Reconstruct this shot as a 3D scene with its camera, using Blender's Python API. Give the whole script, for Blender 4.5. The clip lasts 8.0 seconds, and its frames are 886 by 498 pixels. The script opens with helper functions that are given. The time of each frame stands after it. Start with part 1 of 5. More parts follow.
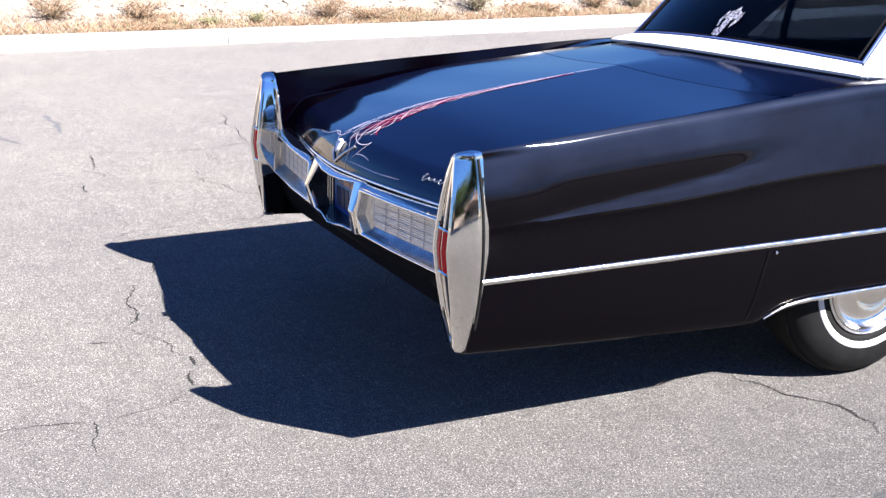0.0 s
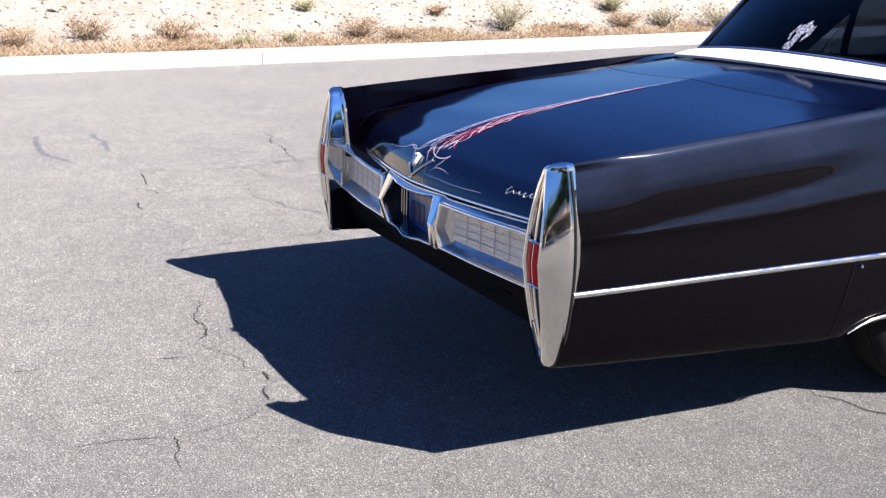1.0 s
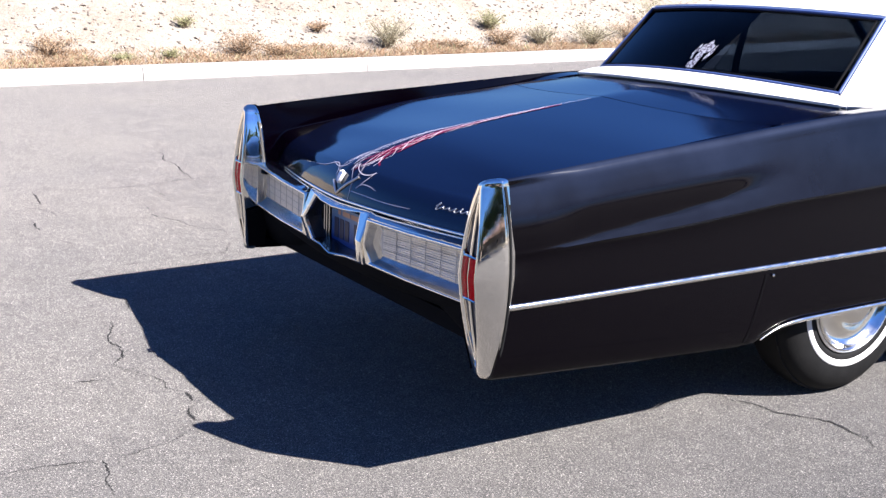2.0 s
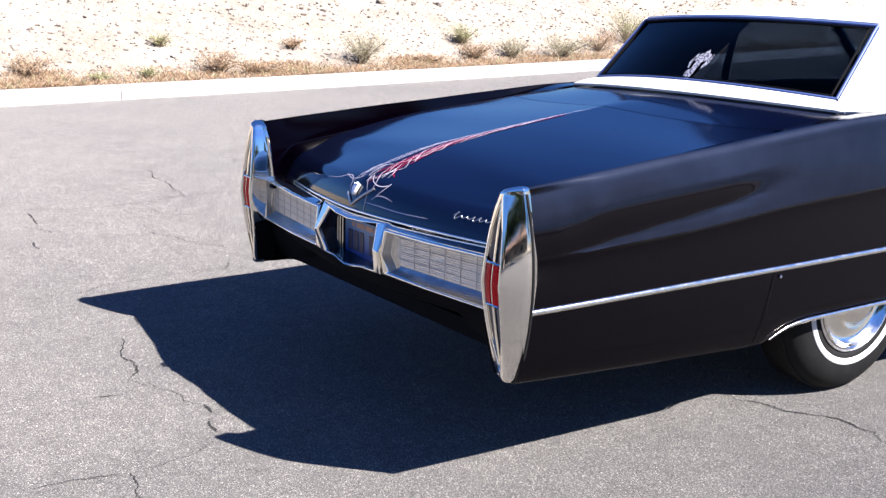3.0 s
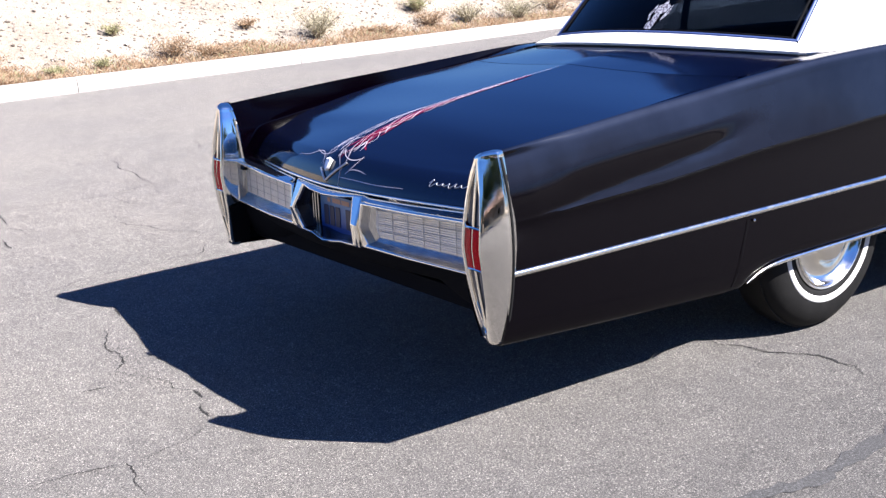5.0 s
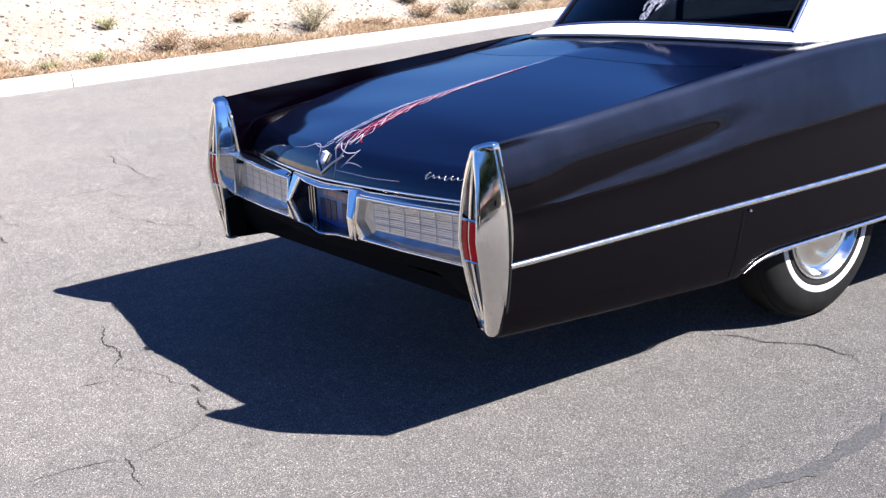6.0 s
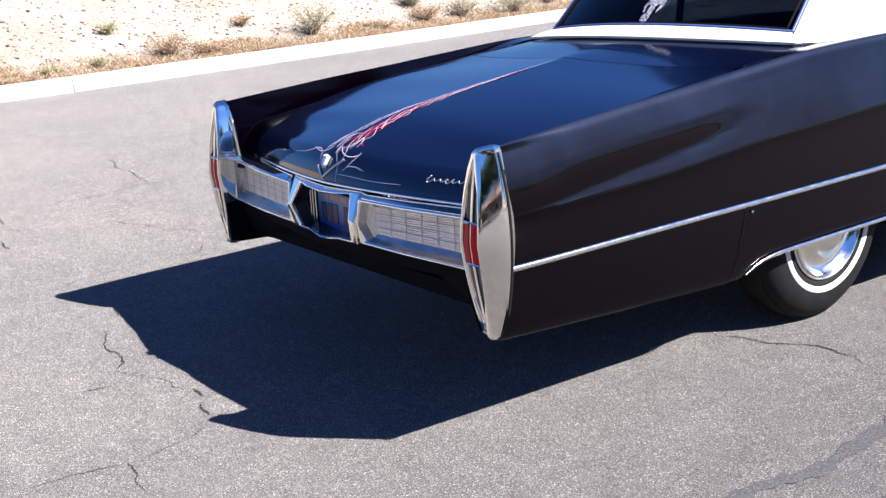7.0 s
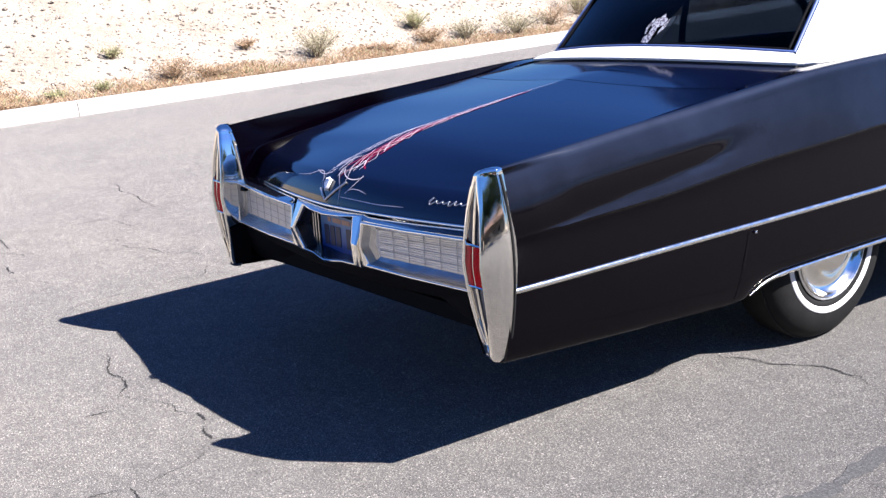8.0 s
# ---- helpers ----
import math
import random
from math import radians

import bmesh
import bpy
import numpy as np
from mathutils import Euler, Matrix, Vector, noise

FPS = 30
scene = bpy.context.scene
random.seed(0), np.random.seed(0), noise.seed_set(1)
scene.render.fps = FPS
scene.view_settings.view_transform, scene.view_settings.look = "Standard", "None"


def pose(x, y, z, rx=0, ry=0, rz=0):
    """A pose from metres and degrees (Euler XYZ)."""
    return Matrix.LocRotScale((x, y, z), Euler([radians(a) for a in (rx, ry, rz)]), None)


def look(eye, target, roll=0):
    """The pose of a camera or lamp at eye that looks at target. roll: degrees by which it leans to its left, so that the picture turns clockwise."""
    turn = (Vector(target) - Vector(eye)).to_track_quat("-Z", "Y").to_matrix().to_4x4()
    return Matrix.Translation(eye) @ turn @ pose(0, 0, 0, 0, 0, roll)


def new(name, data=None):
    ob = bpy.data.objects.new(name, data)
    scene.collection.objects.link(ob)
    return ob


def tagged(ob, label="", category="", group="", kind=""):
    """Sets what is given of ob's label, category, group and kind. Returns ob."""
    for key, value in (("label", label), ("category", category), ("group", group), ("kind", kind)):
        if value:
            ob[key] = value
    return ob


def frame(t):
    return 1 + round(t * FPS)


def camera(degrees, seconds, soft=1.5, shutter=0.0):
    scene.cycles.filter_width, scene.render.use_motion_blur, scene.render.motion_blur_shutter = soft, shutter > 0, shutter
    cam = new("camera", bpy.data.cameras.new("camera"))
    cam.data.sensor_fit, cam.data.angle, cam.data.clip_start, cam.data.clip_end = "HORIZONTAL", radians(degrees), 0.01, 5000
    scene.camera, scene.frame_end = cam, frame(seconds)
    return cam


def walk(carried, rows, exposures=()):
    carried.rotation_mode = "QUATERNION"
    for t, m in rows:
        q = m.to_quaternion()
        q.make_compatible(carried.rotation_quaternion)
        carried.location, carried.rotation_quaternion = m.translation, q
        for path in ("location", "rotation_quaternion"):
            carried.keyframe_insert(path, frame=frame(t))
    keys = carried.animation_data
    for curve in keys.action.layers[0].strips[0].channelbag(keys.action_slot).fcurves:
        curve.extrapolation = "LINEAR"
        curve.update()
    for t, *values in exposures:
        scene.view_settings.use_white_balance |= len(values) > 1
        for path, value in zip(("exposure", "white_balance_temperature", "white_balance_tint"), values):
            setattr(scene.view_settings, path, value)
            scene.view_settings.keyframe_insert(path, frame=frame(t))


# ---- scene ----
cam = camera(41.0, 8.0, soft=1.4)
PATH = [
    (0, (-1.6014, -3.9791, 1.6597), (-0.7273, -2.2656, 1.1122), 1.92),
    (0.1, (-1.6115, -3.9597, 1.6570), (-0.7640, -2.2389, 1.0910), 1.78),
    (0.2, (-1.6204, -3.9393, 1.6544), (-0.8005, -2.2140, 1.0618), 1.38),
    (0.3, (-1.6299, -3.9194, 1.6517), (-0.8401, -2.1860, 1.0422), 0.94),
    (0.4, (-1.6419, -3.9017, 1.6488), (-0.8738, -2.1504, 1.0631), 0.48),
    (0.5, (-1.6584, -3.8878, 1.6453), (-0.8890, -2.1209, 1.1105), 0.55),
    (0.6, (-1.6812, -3.8791, 1.6407), (-0.9029, -2.1095, 1.1280), 0.41),
    (0.7, (-1.7091, -3.8744, 1.6350), (-0.9174, -2.1055, 1.1411), 0.57),
    (0.8, (-1.7392, -3.8719, 1.6294), (-0.9279, -2.1098, 1.1427), 0.97),
    (0.9, (-1.7687, -3.8695, 1.6246), (-0.9388, -2.1190, 1.1273), 1.39),
    (1, (-1.7947, -3.8652, 1.6216), (-0.9410, -2.1311, 1.1078), 1.70),
    (1.1, (-1.8167, -3.8584, 1.6212), (-0.9366, -2.1417, 1.0935), 2.13),
    (1.2, (-1.8364, -3.8503, 1.6227), (-0.9264, -2.1512, 1.0889), 2.44),
    (1.3, (-1.8550, -3.8420, 1.6250), (-0.9200, -2.1571, 1.0895), 2.45),
    (1.4, (-1.8732, -3.8347, 1.6272), (-0.9215, -2.1583, 1.0944), 2.58),
    (1.5, (-1.8921, -3.8295, 1.6280), (-0.9274, -2.1588, 1.1006), 2.46),
    (1.6, (-1.9118, -3.8258, 1.6278), (-0.9346, -2.1587, 1.1122), 2.56),
    (1.7, (-1.9318, -3.8224, 1.6275), (-0.9333, -2.1642, 1.1241), 2.54),
    (2.8, (-2.1500, -3.7938, 1.6201), (-1.0646, -2.1783, 1.1596), 1.89),
    (3, (-2.1848, -3.7891, 1.6186), (-1.0899, -2.1782, 1.1644), 1.59),
    (3.2, (-2.2092, -3.7847, 1.6163), (-1.1047, -2.1803, 1.1626), 1.34),
    (3.3, (-2.2163, -3.7831, 1.6150), (-1.1053, -2.1857, 1.1522), 0.91),
    (3.5, (-2.2260, -3.7816, 1.6134), (-1.0961, -2.1991, 1.1452), 0.78),
    (3.7, (-2.2304, -3.7839, 1.6144), (-1.0918, -2.2082, 1.1442), 0.45),
    (3.8, (-2.2303, -3.7859, 1.6154), (-1.0910, -2.2123, 1.1402), 0.21),
    (4, (-2.2296, -3.7893, 1.6174), (-1.0976, -2.2176, 1.1190), -0.46),
    (4.2, (-2.2295, -3.7905, 1.6190), (-1.1049, -2.2159, 1.1130), -0.98),
    (4.5, (-2.2286, -3.7908, 1.6208), (-1.0992, -2.2179, 1.1205), -1.73),
    (4.7, (-2.2284, -3.7907, 1.6213), (-1.0988, -2.2186, 1.1189), -2.03),
    (5.8, (-2.2274, -3.7892, 1.6227), (-1.0922, -2.2250, 1.1082), -2.60),
    (6, (-2.2273, -3.7890, 1.6229), (-1.0946, -2.2245, 1.1040), -2.66),
    (6.2, (-2.2274, -3.7893, 1.6231), (-1.0977, -2.2240, 1.1000), -2.83),
    (6.3, (-2.2275, -3.7896, 1.6232), (-1.0970, -2.2251, 1.0993), -2.77),
    (6.5, (-2.2275, -3.7897, 1.6235), (-1.0965, -2.2259, 1.0987), -2.78),
    (6.7, (-2.2271, -3.7888, 1.6242), (-1.0958, -2.2249, 1.1001), -2.82),
    (6.8, (-2.2268, -3.7881, 1.6245), (-1.0952, -2.2241, 1.1016), -2.91),
    (7, (-2.2264, -3.7869, 1.6246), (-1.0949, -2.2201, 1.1098), -3.04),
    (7.2, (-2.2272, -3.7859, 1.6227), (-1.0949, -2.2140, 1.1259), -3.34),
    (7.3, (-2.2278, -3.7855, 1.6214), (-1.0946, -2.2127, 1.1294), -3.29),
    (7.5, (-2.2272, -3.7852, 1.6201), (-1.0932, -2.2114, 1.1328), -3.23),
    (7.7, (-2.2230, -3.7859, 1.6216), (-1.0880, -2.2127, 1.1350), -3.35),
    (8, (-2.2143, -3.7876, 1.6257), (-1.0835, -2.2092, 1.1463), -3.40),
]
walk(cam, [(t, look(e, g, r)) for t, e, g, r in PATH], exposures=[(0.0, 2.42, 5500, 15), (0.8, 2.2, 5500, 15), (1.2, 2.13, 5500, 15), (1.7, 2.19, 5500, 15), (3.0, 2.25, 5500, 15), (8.0, 2.25, 5500, 15)])

# ---- light ----
SUN = Vector((0.58, -0.893, 1.0)).normalized()
world = bpy.data.worlds.new("sky")
scene.world = world
world.use_nodes = True
wn = world.node_tree
sky = wn.nodes.new("ShaderNodeTexSky")
sky.sky_type = "NISHITA"
sky.sun_disc = False
sky.sun_elevation = math.asin(SUN.z)
sky.sun_rotation = math.atan2(SUN.x, SUN.y)
sky.altitude = 1500
sky.air_density, sky.dust_density, sky.ozone_density = 1.6, 1.2, 7.0
deep = wn.nodes.new("ShaderNodeMix")
deep.data_type, deep.blend_type = "RGBA", "MULTIPLY"
deep.inputs[0].default_value = 1.0
deep.inputs[7].default_value = (0.304, 0.388, 0.571, 1)
wn.links.new(sky.outputs[0], deep.inputs[6])
wn.links.new(deep.outputs[2], wn.nodes["Background"].inputs[0])
wn.nodes["Background"].inputs[1].default_value = 0.05
lamp = bpy.data.lights.new("sun", "SUN")
lamp.energy, lamp.angle, lamp.color = 5.0, radians(0.53), (1.0, 0.87, 0.7)
sun = new("sun", lamp)
sun.matrix_world = look(SUN * 30, (0, 0, 0))


# ---- materials ----
def mat(name, color, rough=0.5, metal=0.0, **k):
    m = bpy.data.materials.new(name)
    m.use_nodes = True
    b = m.node_tree.nodes["Principled BSDF"]
    b.inputs["Base Color"].default_value = (*color, 1)
    b.inputs["Roughness"].default_value = rough
    b.inputs["Metallic"].default_value = metal
    for key, v in k.items():
        b.inputs[key.replace("_", " ")].default_value = v
    return m


def noise_node(m, scale, detail=4, rough=0.6, coords="Object"):
    n = m.node_tree.nodes
    tc = n.new("ShaderNodeTexCoord")
    t = n.new("ShaderNodeTexNoise")
    t.inputs["Scale"].default_value, t.inputs["Detail"].default_value = scale, detail
    t.inputs["Roughness"].default_value = rough
    m.node_tree.links.new(tc.outputs[coords], t.inputs["Vector"])
    return t.outputs["Fac"]


def ramp(m, fac, stops):
    r = m.node_tree.nodes.new("ShaderNodeValToRGB")
    e = r.color_ramp.elements
    while len(e) < len(stops):
        e.new(0.5)
    for el, (p, c) in zip(e, stops):
        el.position = p
        el.color = (*c, 1) if len(c) == 3 else c
    m.node_tree.links.new(fac, r.inputs["Fac"])
    return r.outputs["Color"]


def g(v):
    return (v, v, v)


def mix(m, fac, a, b, mode="MIX"):
    x = m.node_tree.nodes.new("ShaderNodeMix")
    x.data_type, x.blend_type = "RGBA", mode
    for sock, v in ((x.inputs[0], fac), (x.inputs[6], a), (x.inputs[7], b)):
        if isinstance(v, (int, float)):
            sock.default_value = v
        elif isinstance(v, tuple):
            sock.default_value = (*v, 1)
        else:
            m.node_tree.links.new(v, sock)
    return x.outputs[2]


def bump(m, height, strength=0.3, dist=0.01):
    b = m.node_tree.nodes.new("ShaderNodeBump")
    b.inputs["Strength"].default_value, b.inputs["Distance"].default_value = strength, dist
    m.node_tree.links.new(height, b.inputs["Height"])
    m.node_tree.links.new(b.outputs[0], m.node_tree.nodes["Principled BSDF"].inputs["Normal"])


def to(m, out, name):
    m.node_tree.links.new(out, m.node_tree.nodes["Principled BSDF"].inputs[name])


# black car paint with dust and a painted sky sheen, a little orange-peeled
PAINT = mat("black_paint", (0.0004, 0.0001, 0.0007), 0.05, 0.0, IOR=1.28)
dust = noise_node(PAINT, 260, 3, 0.7)
patch_n = noise_node(PAINT, 2.2, 5, 0.65)
specks = ramp(PAINT, dust, [(0.69, g(0)), (0.75, g(1))])
film_ = ramp(PAINT, patch_n, [(0.35, g(0.0)), (0.75, g(0.025))])
dust_and_sheen = mix(PAINT, mix(PAINT, 1.0, specks, film_, "MULTIPLY"), (0.0004, 0.0001, 0.0007), (0.25, 0.23, 0.2))
# thin dust on up-facing outer flanks, with the sky's blue sheen painted in
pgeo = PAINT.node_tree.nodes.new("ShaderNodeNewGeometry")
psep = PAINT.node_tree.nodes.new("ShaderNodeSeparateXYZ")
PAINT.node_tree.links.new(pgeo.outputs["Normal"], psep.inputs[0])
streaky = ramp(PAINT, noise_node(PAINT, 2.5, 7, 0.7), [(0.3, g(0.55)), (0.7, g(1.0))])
sheen_film = mix(PAINT, 1.0, ramp(PAINT, psep.outputs[2], [(0.1, g(0.0)), (0.42, g(0.085)), (1.0, g(0.09))]), streaky, "MULTIPLY")
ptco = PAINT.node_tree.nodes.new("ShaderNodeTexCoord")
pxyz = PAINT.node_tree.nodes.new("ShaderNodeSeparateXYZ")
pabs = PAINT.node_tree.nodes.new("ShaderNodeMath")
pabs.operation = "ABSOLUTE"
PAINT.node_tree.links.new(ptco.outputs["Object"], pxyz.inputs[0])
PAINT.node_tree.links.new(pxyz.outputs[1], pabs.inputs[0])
sheen_film = mix(PAINT, 1.0, sheen_film, ramp(PAINT, pabs.outputs[0], [(0.925, g(0.0)), (0.95, g(1.0))]), "MULTIPLY")
dust_and_sheen = mix(PAINT, sheen_film, dust_and_sheen, (0.18, 0.235, 0.42))
to(PAINT, dust_and_sheen, "Base Color")
to(PAINT, ramp(PAINT, patch_n, [(0.3, g(0.07)), (0.8, g(0.14))]), "Roughness")
bump(PAINT, noise_node(PAINT, 9, 2), 0.02, 0.004)

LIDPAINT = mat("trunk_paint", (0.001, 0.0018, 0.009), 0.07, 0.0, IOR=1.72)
to(LIDPAINT, ramp(LIDPAINT, noise_node(LIDPAINT, 3, 5), [(0.3, g(0.05)), (0.8, g(0.12))]), "Roughness")
bump(LIDPAINT, noise_node(LIDPAINT, 6, 2), 0.012, 0.004)

CHROME = mat("chrome", (0.86, 0.87, 0.9), 0.06, 1.0)
to(CHROME, ramp(CHROME, noise_node(CHROME, 40, 5), [(0.4, g(0.03)), (0.75, g(0.16))]), "Roughness")
bump(CHROME, noise_node(CHROME, 34, 4), 0.032, 0.004)
TRIM = mat("bright_trim", (0.84, 0.81, 0.74), 0.15, 1.0)
to(TRIM, ramp(TRIM, noise_node(TRIM, 30, 4), [(0.3, g(0.1)), (0.7, g(0.19))]), "Roughness")
to(CHROME, mix(CHROME, ramp(CHROME, noise_node(CHROME, 150, 4, 0.7), [(0.59, g(0)), (0.7, g(0.75))]), (0.9, 0.86, 0.78), (0.3, 0.29, 0.27)), "Base Color")
DULL = mat("satin_metal", (0.75, 0.75, 0.74), 0.38, 1.0)
to(DULL, ramp(DULL, noise_node(DULL, 60, 4), [(0.3, (0.5, 0.5, 0.5)), (0.7, (0.8, 0.8, 0.78))]), "Base Color")
GRILLE = mat("brushed_grille", (0.62, 0.61, 0.58), 0.36, 0.55)
wv = GRILLE.node_tree.nodes.new("ShaderNodeTexWave")
wv.bands_direction = "Z"
wv.inputs["Scale"].default_value = 110
gtc = GRILLE.node_tree.nodes.new("ShaderNodeTexCoord")
GRILLE.node_tree.links.new(gtc.outputs["Object"], wv.inputs["Vector"])
to(GRILLE, mix(GRILLE, noise_node(GRILLE, 25, 4), (0.8, 0.74, 0.64), (0.97, 0.91, 0.8)), "Base Color")
bump(GRILLE, wv.outputs["Fac"], 0.4, 0.002)
DARK = mat("dark_underside", (0.004, 0.004, 0.005), 0.9, 0.0, IOR=1.2)
RUBBER = mat("tyre_rubber", (0.01, 0.01, 0.01), 0.7, 0.0, IOR=1.28)
to(RUBBER, ramp(RUBBER, noise_node(RUBBER, 14, 5), [(0.3, g(0.0024)), (0.75, g(0.0066))]), "Base Color")
bump(RUBBER, noise_node(RUBBER, 90, 3), 0.2, 0.003)
WHITEWALL = mat("whitewall_rubber", (0.585, 0.578, 0.555), 0.6)
VINYL = mat("white_vinyl", (0.8, 0.79, 0.76), 0.55)
to(VINYL, ramp(VINYL, noise_node(VINYL, 3, 5), [(0.3, (0.72, 0.71, 0.68)), (0.7, (0.84, 0.83, 0.8))]), "Base Color")
bump(VINYL, noise_node(VINYL, 260, 3), 0.25, 0.002)
TRIMBLUE = mat("window_trim_metal", (0.05, 0.08, 0.22), 0.5, 0.0)
GLASS = mat("tinted_glass", (0.024, 0.034, 0.055), 0.02, 0.0, IOR=1.16)
GLASS.node_tree.nodes["Principled BSDF"].inputs["Transmission Weight"].default_value = 1.0
CLEAR = mat("side_glass", (0.8, 0.84, 0.84), 0.02, 0.0, IOR=1.45)
CLEAR.node_tree.nodes["Principled BSDF"].inputs["Transmission Weight"].default_value = 1.0
REDLENS = mat("red_lens", (0.5, 0.0, 0.006), 0.1, 0.0, IOR=1.22)
bump(REDLENS, noise_node(REDLENS, 110, 2), 0.8, 0.006)
CLEARLENS = mat("smoked_lens", (0.16, 0.16, 0.18), 0.15, 0.3)
SEAT = mat("dark_seat_vinyl", (0.012, 0.012, 0.014), 0.6)
PLATEBLUE = mat("plate_blue", (0.1, 0.2, 0.5), 0.35)
ptc = PLATEBLUE.node_tree.nodes.new("ShaderNodeTexCoord")
psx = PLATEBLUE.node_tree.nodes.new("ShaderNodeSeparateXYZ")
PLATEBLUE.node_tree.links.new(ptc.outputs["Generated"], psx.inputs[0])
to(PLATEBLUE, ramp(PLATEBLUE, psx.outputs[2], [(0.1, (0.006, 0.036, 0.216)), (0.5, (0.03, 0.096, 0.27)), (0.85, (0.132, 0.216, 0.348))]), "Base Color")
PLATEINK = mat("plate_ink", (0.008, 0.01, 0.045), 0.4)
STRIPEWHITE = mat("pinstripe_white", (0.5, 0.45, 0.5), 0.3)
STRIPERED = mat("pinstripe_red", (0.125, 0.003, 0.014), 0.25)
DECAL = mat("window_sticker", (0.75, 0.75, 0.78), 0.5)
to(DECAL, ramp(DECAL, noise_node(DECAL, 95, 2), [(0.44, (0.12, 0.1, 0.12)), (0.53, (0.6, 0.6, 0.63))]), "Base Color")

# sun-bleached asphalt with pale aggregate
ASPHALT = mat("asphalt", (0.14, 0.135, 0.13), 0.85)
ASPHALT.node_tree.nodes["Principled BSDF"].inputs["Diffuse Roughness"].default_value = 1.0
fine = noise_node(ASPHALT, 185, 5, 0.85)
broad = noise_node(ASPHALT, 0.5, 6, 0.6)
mid = noise_node(ASPHALT, 5, 5, 0.6)
base = ramp(ASPHALT, fine, [(0.38, g(0.03)), (0.46, (0.11, 0.107, 0.103)), (0.55, (0.205, 0.2, 0.188)), (0.64, (0.52, 0.497, 0.457))])
chip = ASPHALT.node_tree.nodes.new("ShaderNodeTexVoronoi")
chip.inputs["Scale"].default_value = 270
ctc = ASPHALT.node_tree.nodes.new("ShaderNodeTexCoord")
ASPHALT.node_tree.links.new(ctc.outputs["Object"], chip.inputs["Vector"])
chips = ramp(ASPHALT, chip.outputs["Color"], [(0.0, g(0.4)), (0.3, g(0.8)), (0.7, g(1.05)), (0.86, g(2.6))])
base = mix(ASPHALT, 0.85, base, chips, "MULTIPLY")
base = mix(ASPHALT, 0.5, base, ramp(ASPHALT, mid, [(0.3, g(0.75)), (0.7, g(1.15))]), "MULTIPLY")
streak = noise_node(ASPHALT, 17, 6, 0.8)
base = mix(ASPHALT, 0.6, base, ramp(ASPHALT, streak, [(0.32, g(0.7)), (0.5, g(1.0)), (0.68, g(1.3))]), "MULTIPLY")
base = mix(ASPHALT, 0.8, base, ramp(ASPHALT, broad, [(0.3, (0.84, 0.83, 0.85)), (0.72, (1.15, 1.12, 1.08))]), "MULTIPLY")
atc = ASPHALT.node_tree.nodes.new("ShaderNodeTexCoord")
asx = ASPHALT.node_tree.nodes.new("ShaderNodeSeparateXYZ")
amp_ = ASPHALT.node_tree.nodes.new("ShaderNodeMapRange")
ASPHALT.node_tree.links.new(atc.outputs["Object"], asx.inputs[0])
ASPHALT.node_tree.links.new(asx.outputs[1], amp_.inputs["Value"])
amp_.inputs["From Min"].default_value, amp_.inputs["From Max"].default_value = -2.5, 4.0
# asphalt lightens towards far y: its brightening at low view angles painted in
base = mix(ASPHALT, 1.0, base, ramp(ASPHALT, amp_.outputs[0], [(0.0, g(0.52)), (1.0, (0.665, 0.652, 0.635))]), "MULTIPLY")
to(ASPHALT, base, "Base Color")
bump(ASPHALT, fine, 0.9, 0.008)
CRACK = mat("crack", (0.009, 0.0085, 0.008), 0.95)
PATCH = mat("sealed_asphalt", (0.051, 0.0504, 0.0504), 0.85)
to(PATCH, ramp(PATCH, noise_node(PATCH, 130, 5, 0.85), [(0.36, g(0.016)), (0.47, g(0.04)), (0.57, g(0.062)), (0.64, g(0.17))]), "Base Color")
PATCH.node_tree.nodes["Principled BSDF"].inputs["Diffuse Roughness"].default_value = 1.0
bump(PATCH, noise_node(PATCH, 60, 5, 0.8), 0.7, 0.008)
SKID = mat("rubber_mark", (0.06, 0.0582, 0.0582), 0.85)
to(SKID, ramp(SKID, noise_node(SKID, 40, 5, 0.8), [(0.35, g(0.036)), (0.5, g(0.078)), (0.65, g(0.144))]), "Base Color")
CONCRETE = mat("concrete", (0.62, 0.59, 0.54), 0.85)
to(CONCRETE, mix(CONCRETE, noise_node(CONCRETE, 30, 6), (0.251, 0.236, 0.218), (0.363, 0.347, 0.327)), "Base Color")
bump(CONCRETE, noise_node(CONCRETE, 60, 4), 0.3, 0.005)
DIRT = mat("desert_dirt", (0.33, 0.27, 0.216), 0.95)
dd = ramp(DIRT, noise_node(DIRT, 1.3, 8, 0.7), [(0.3, (0.204, 0.165, 0.123)), (0.5, (0.258, 0.223, 0.177)), (0.72, (0.312, 0.282, 0.234))])
dd = mix(DIRT, 0.7, dd, ramp(DIRT, noise_node(DIRT, 22, 6, 0.7), [(0.3, g(0.55)), (0.6, g(1.05))]), "MULTIPLY")
to(DIRT, dd, "Base Color")
bump(DIRT, noise_node(DIRT, 9, 8, 0.7), 0.8, 0.08)
STONE = mat("desert_stone", (0.3, 0.24, 0.2), 0.9)
gi = STONE.node_tree.nodes.new("ShaderNodeNewGeometry")
to(STONE, ramp(STONE, gi.outputs["Random Per Island"], [(0.0, (0.085, 0.07, 0.058)), (0.45, (0.17, 0.145, 0.118)), (1.0, (0.32, 0.282, 0.236))]), "Base Color")


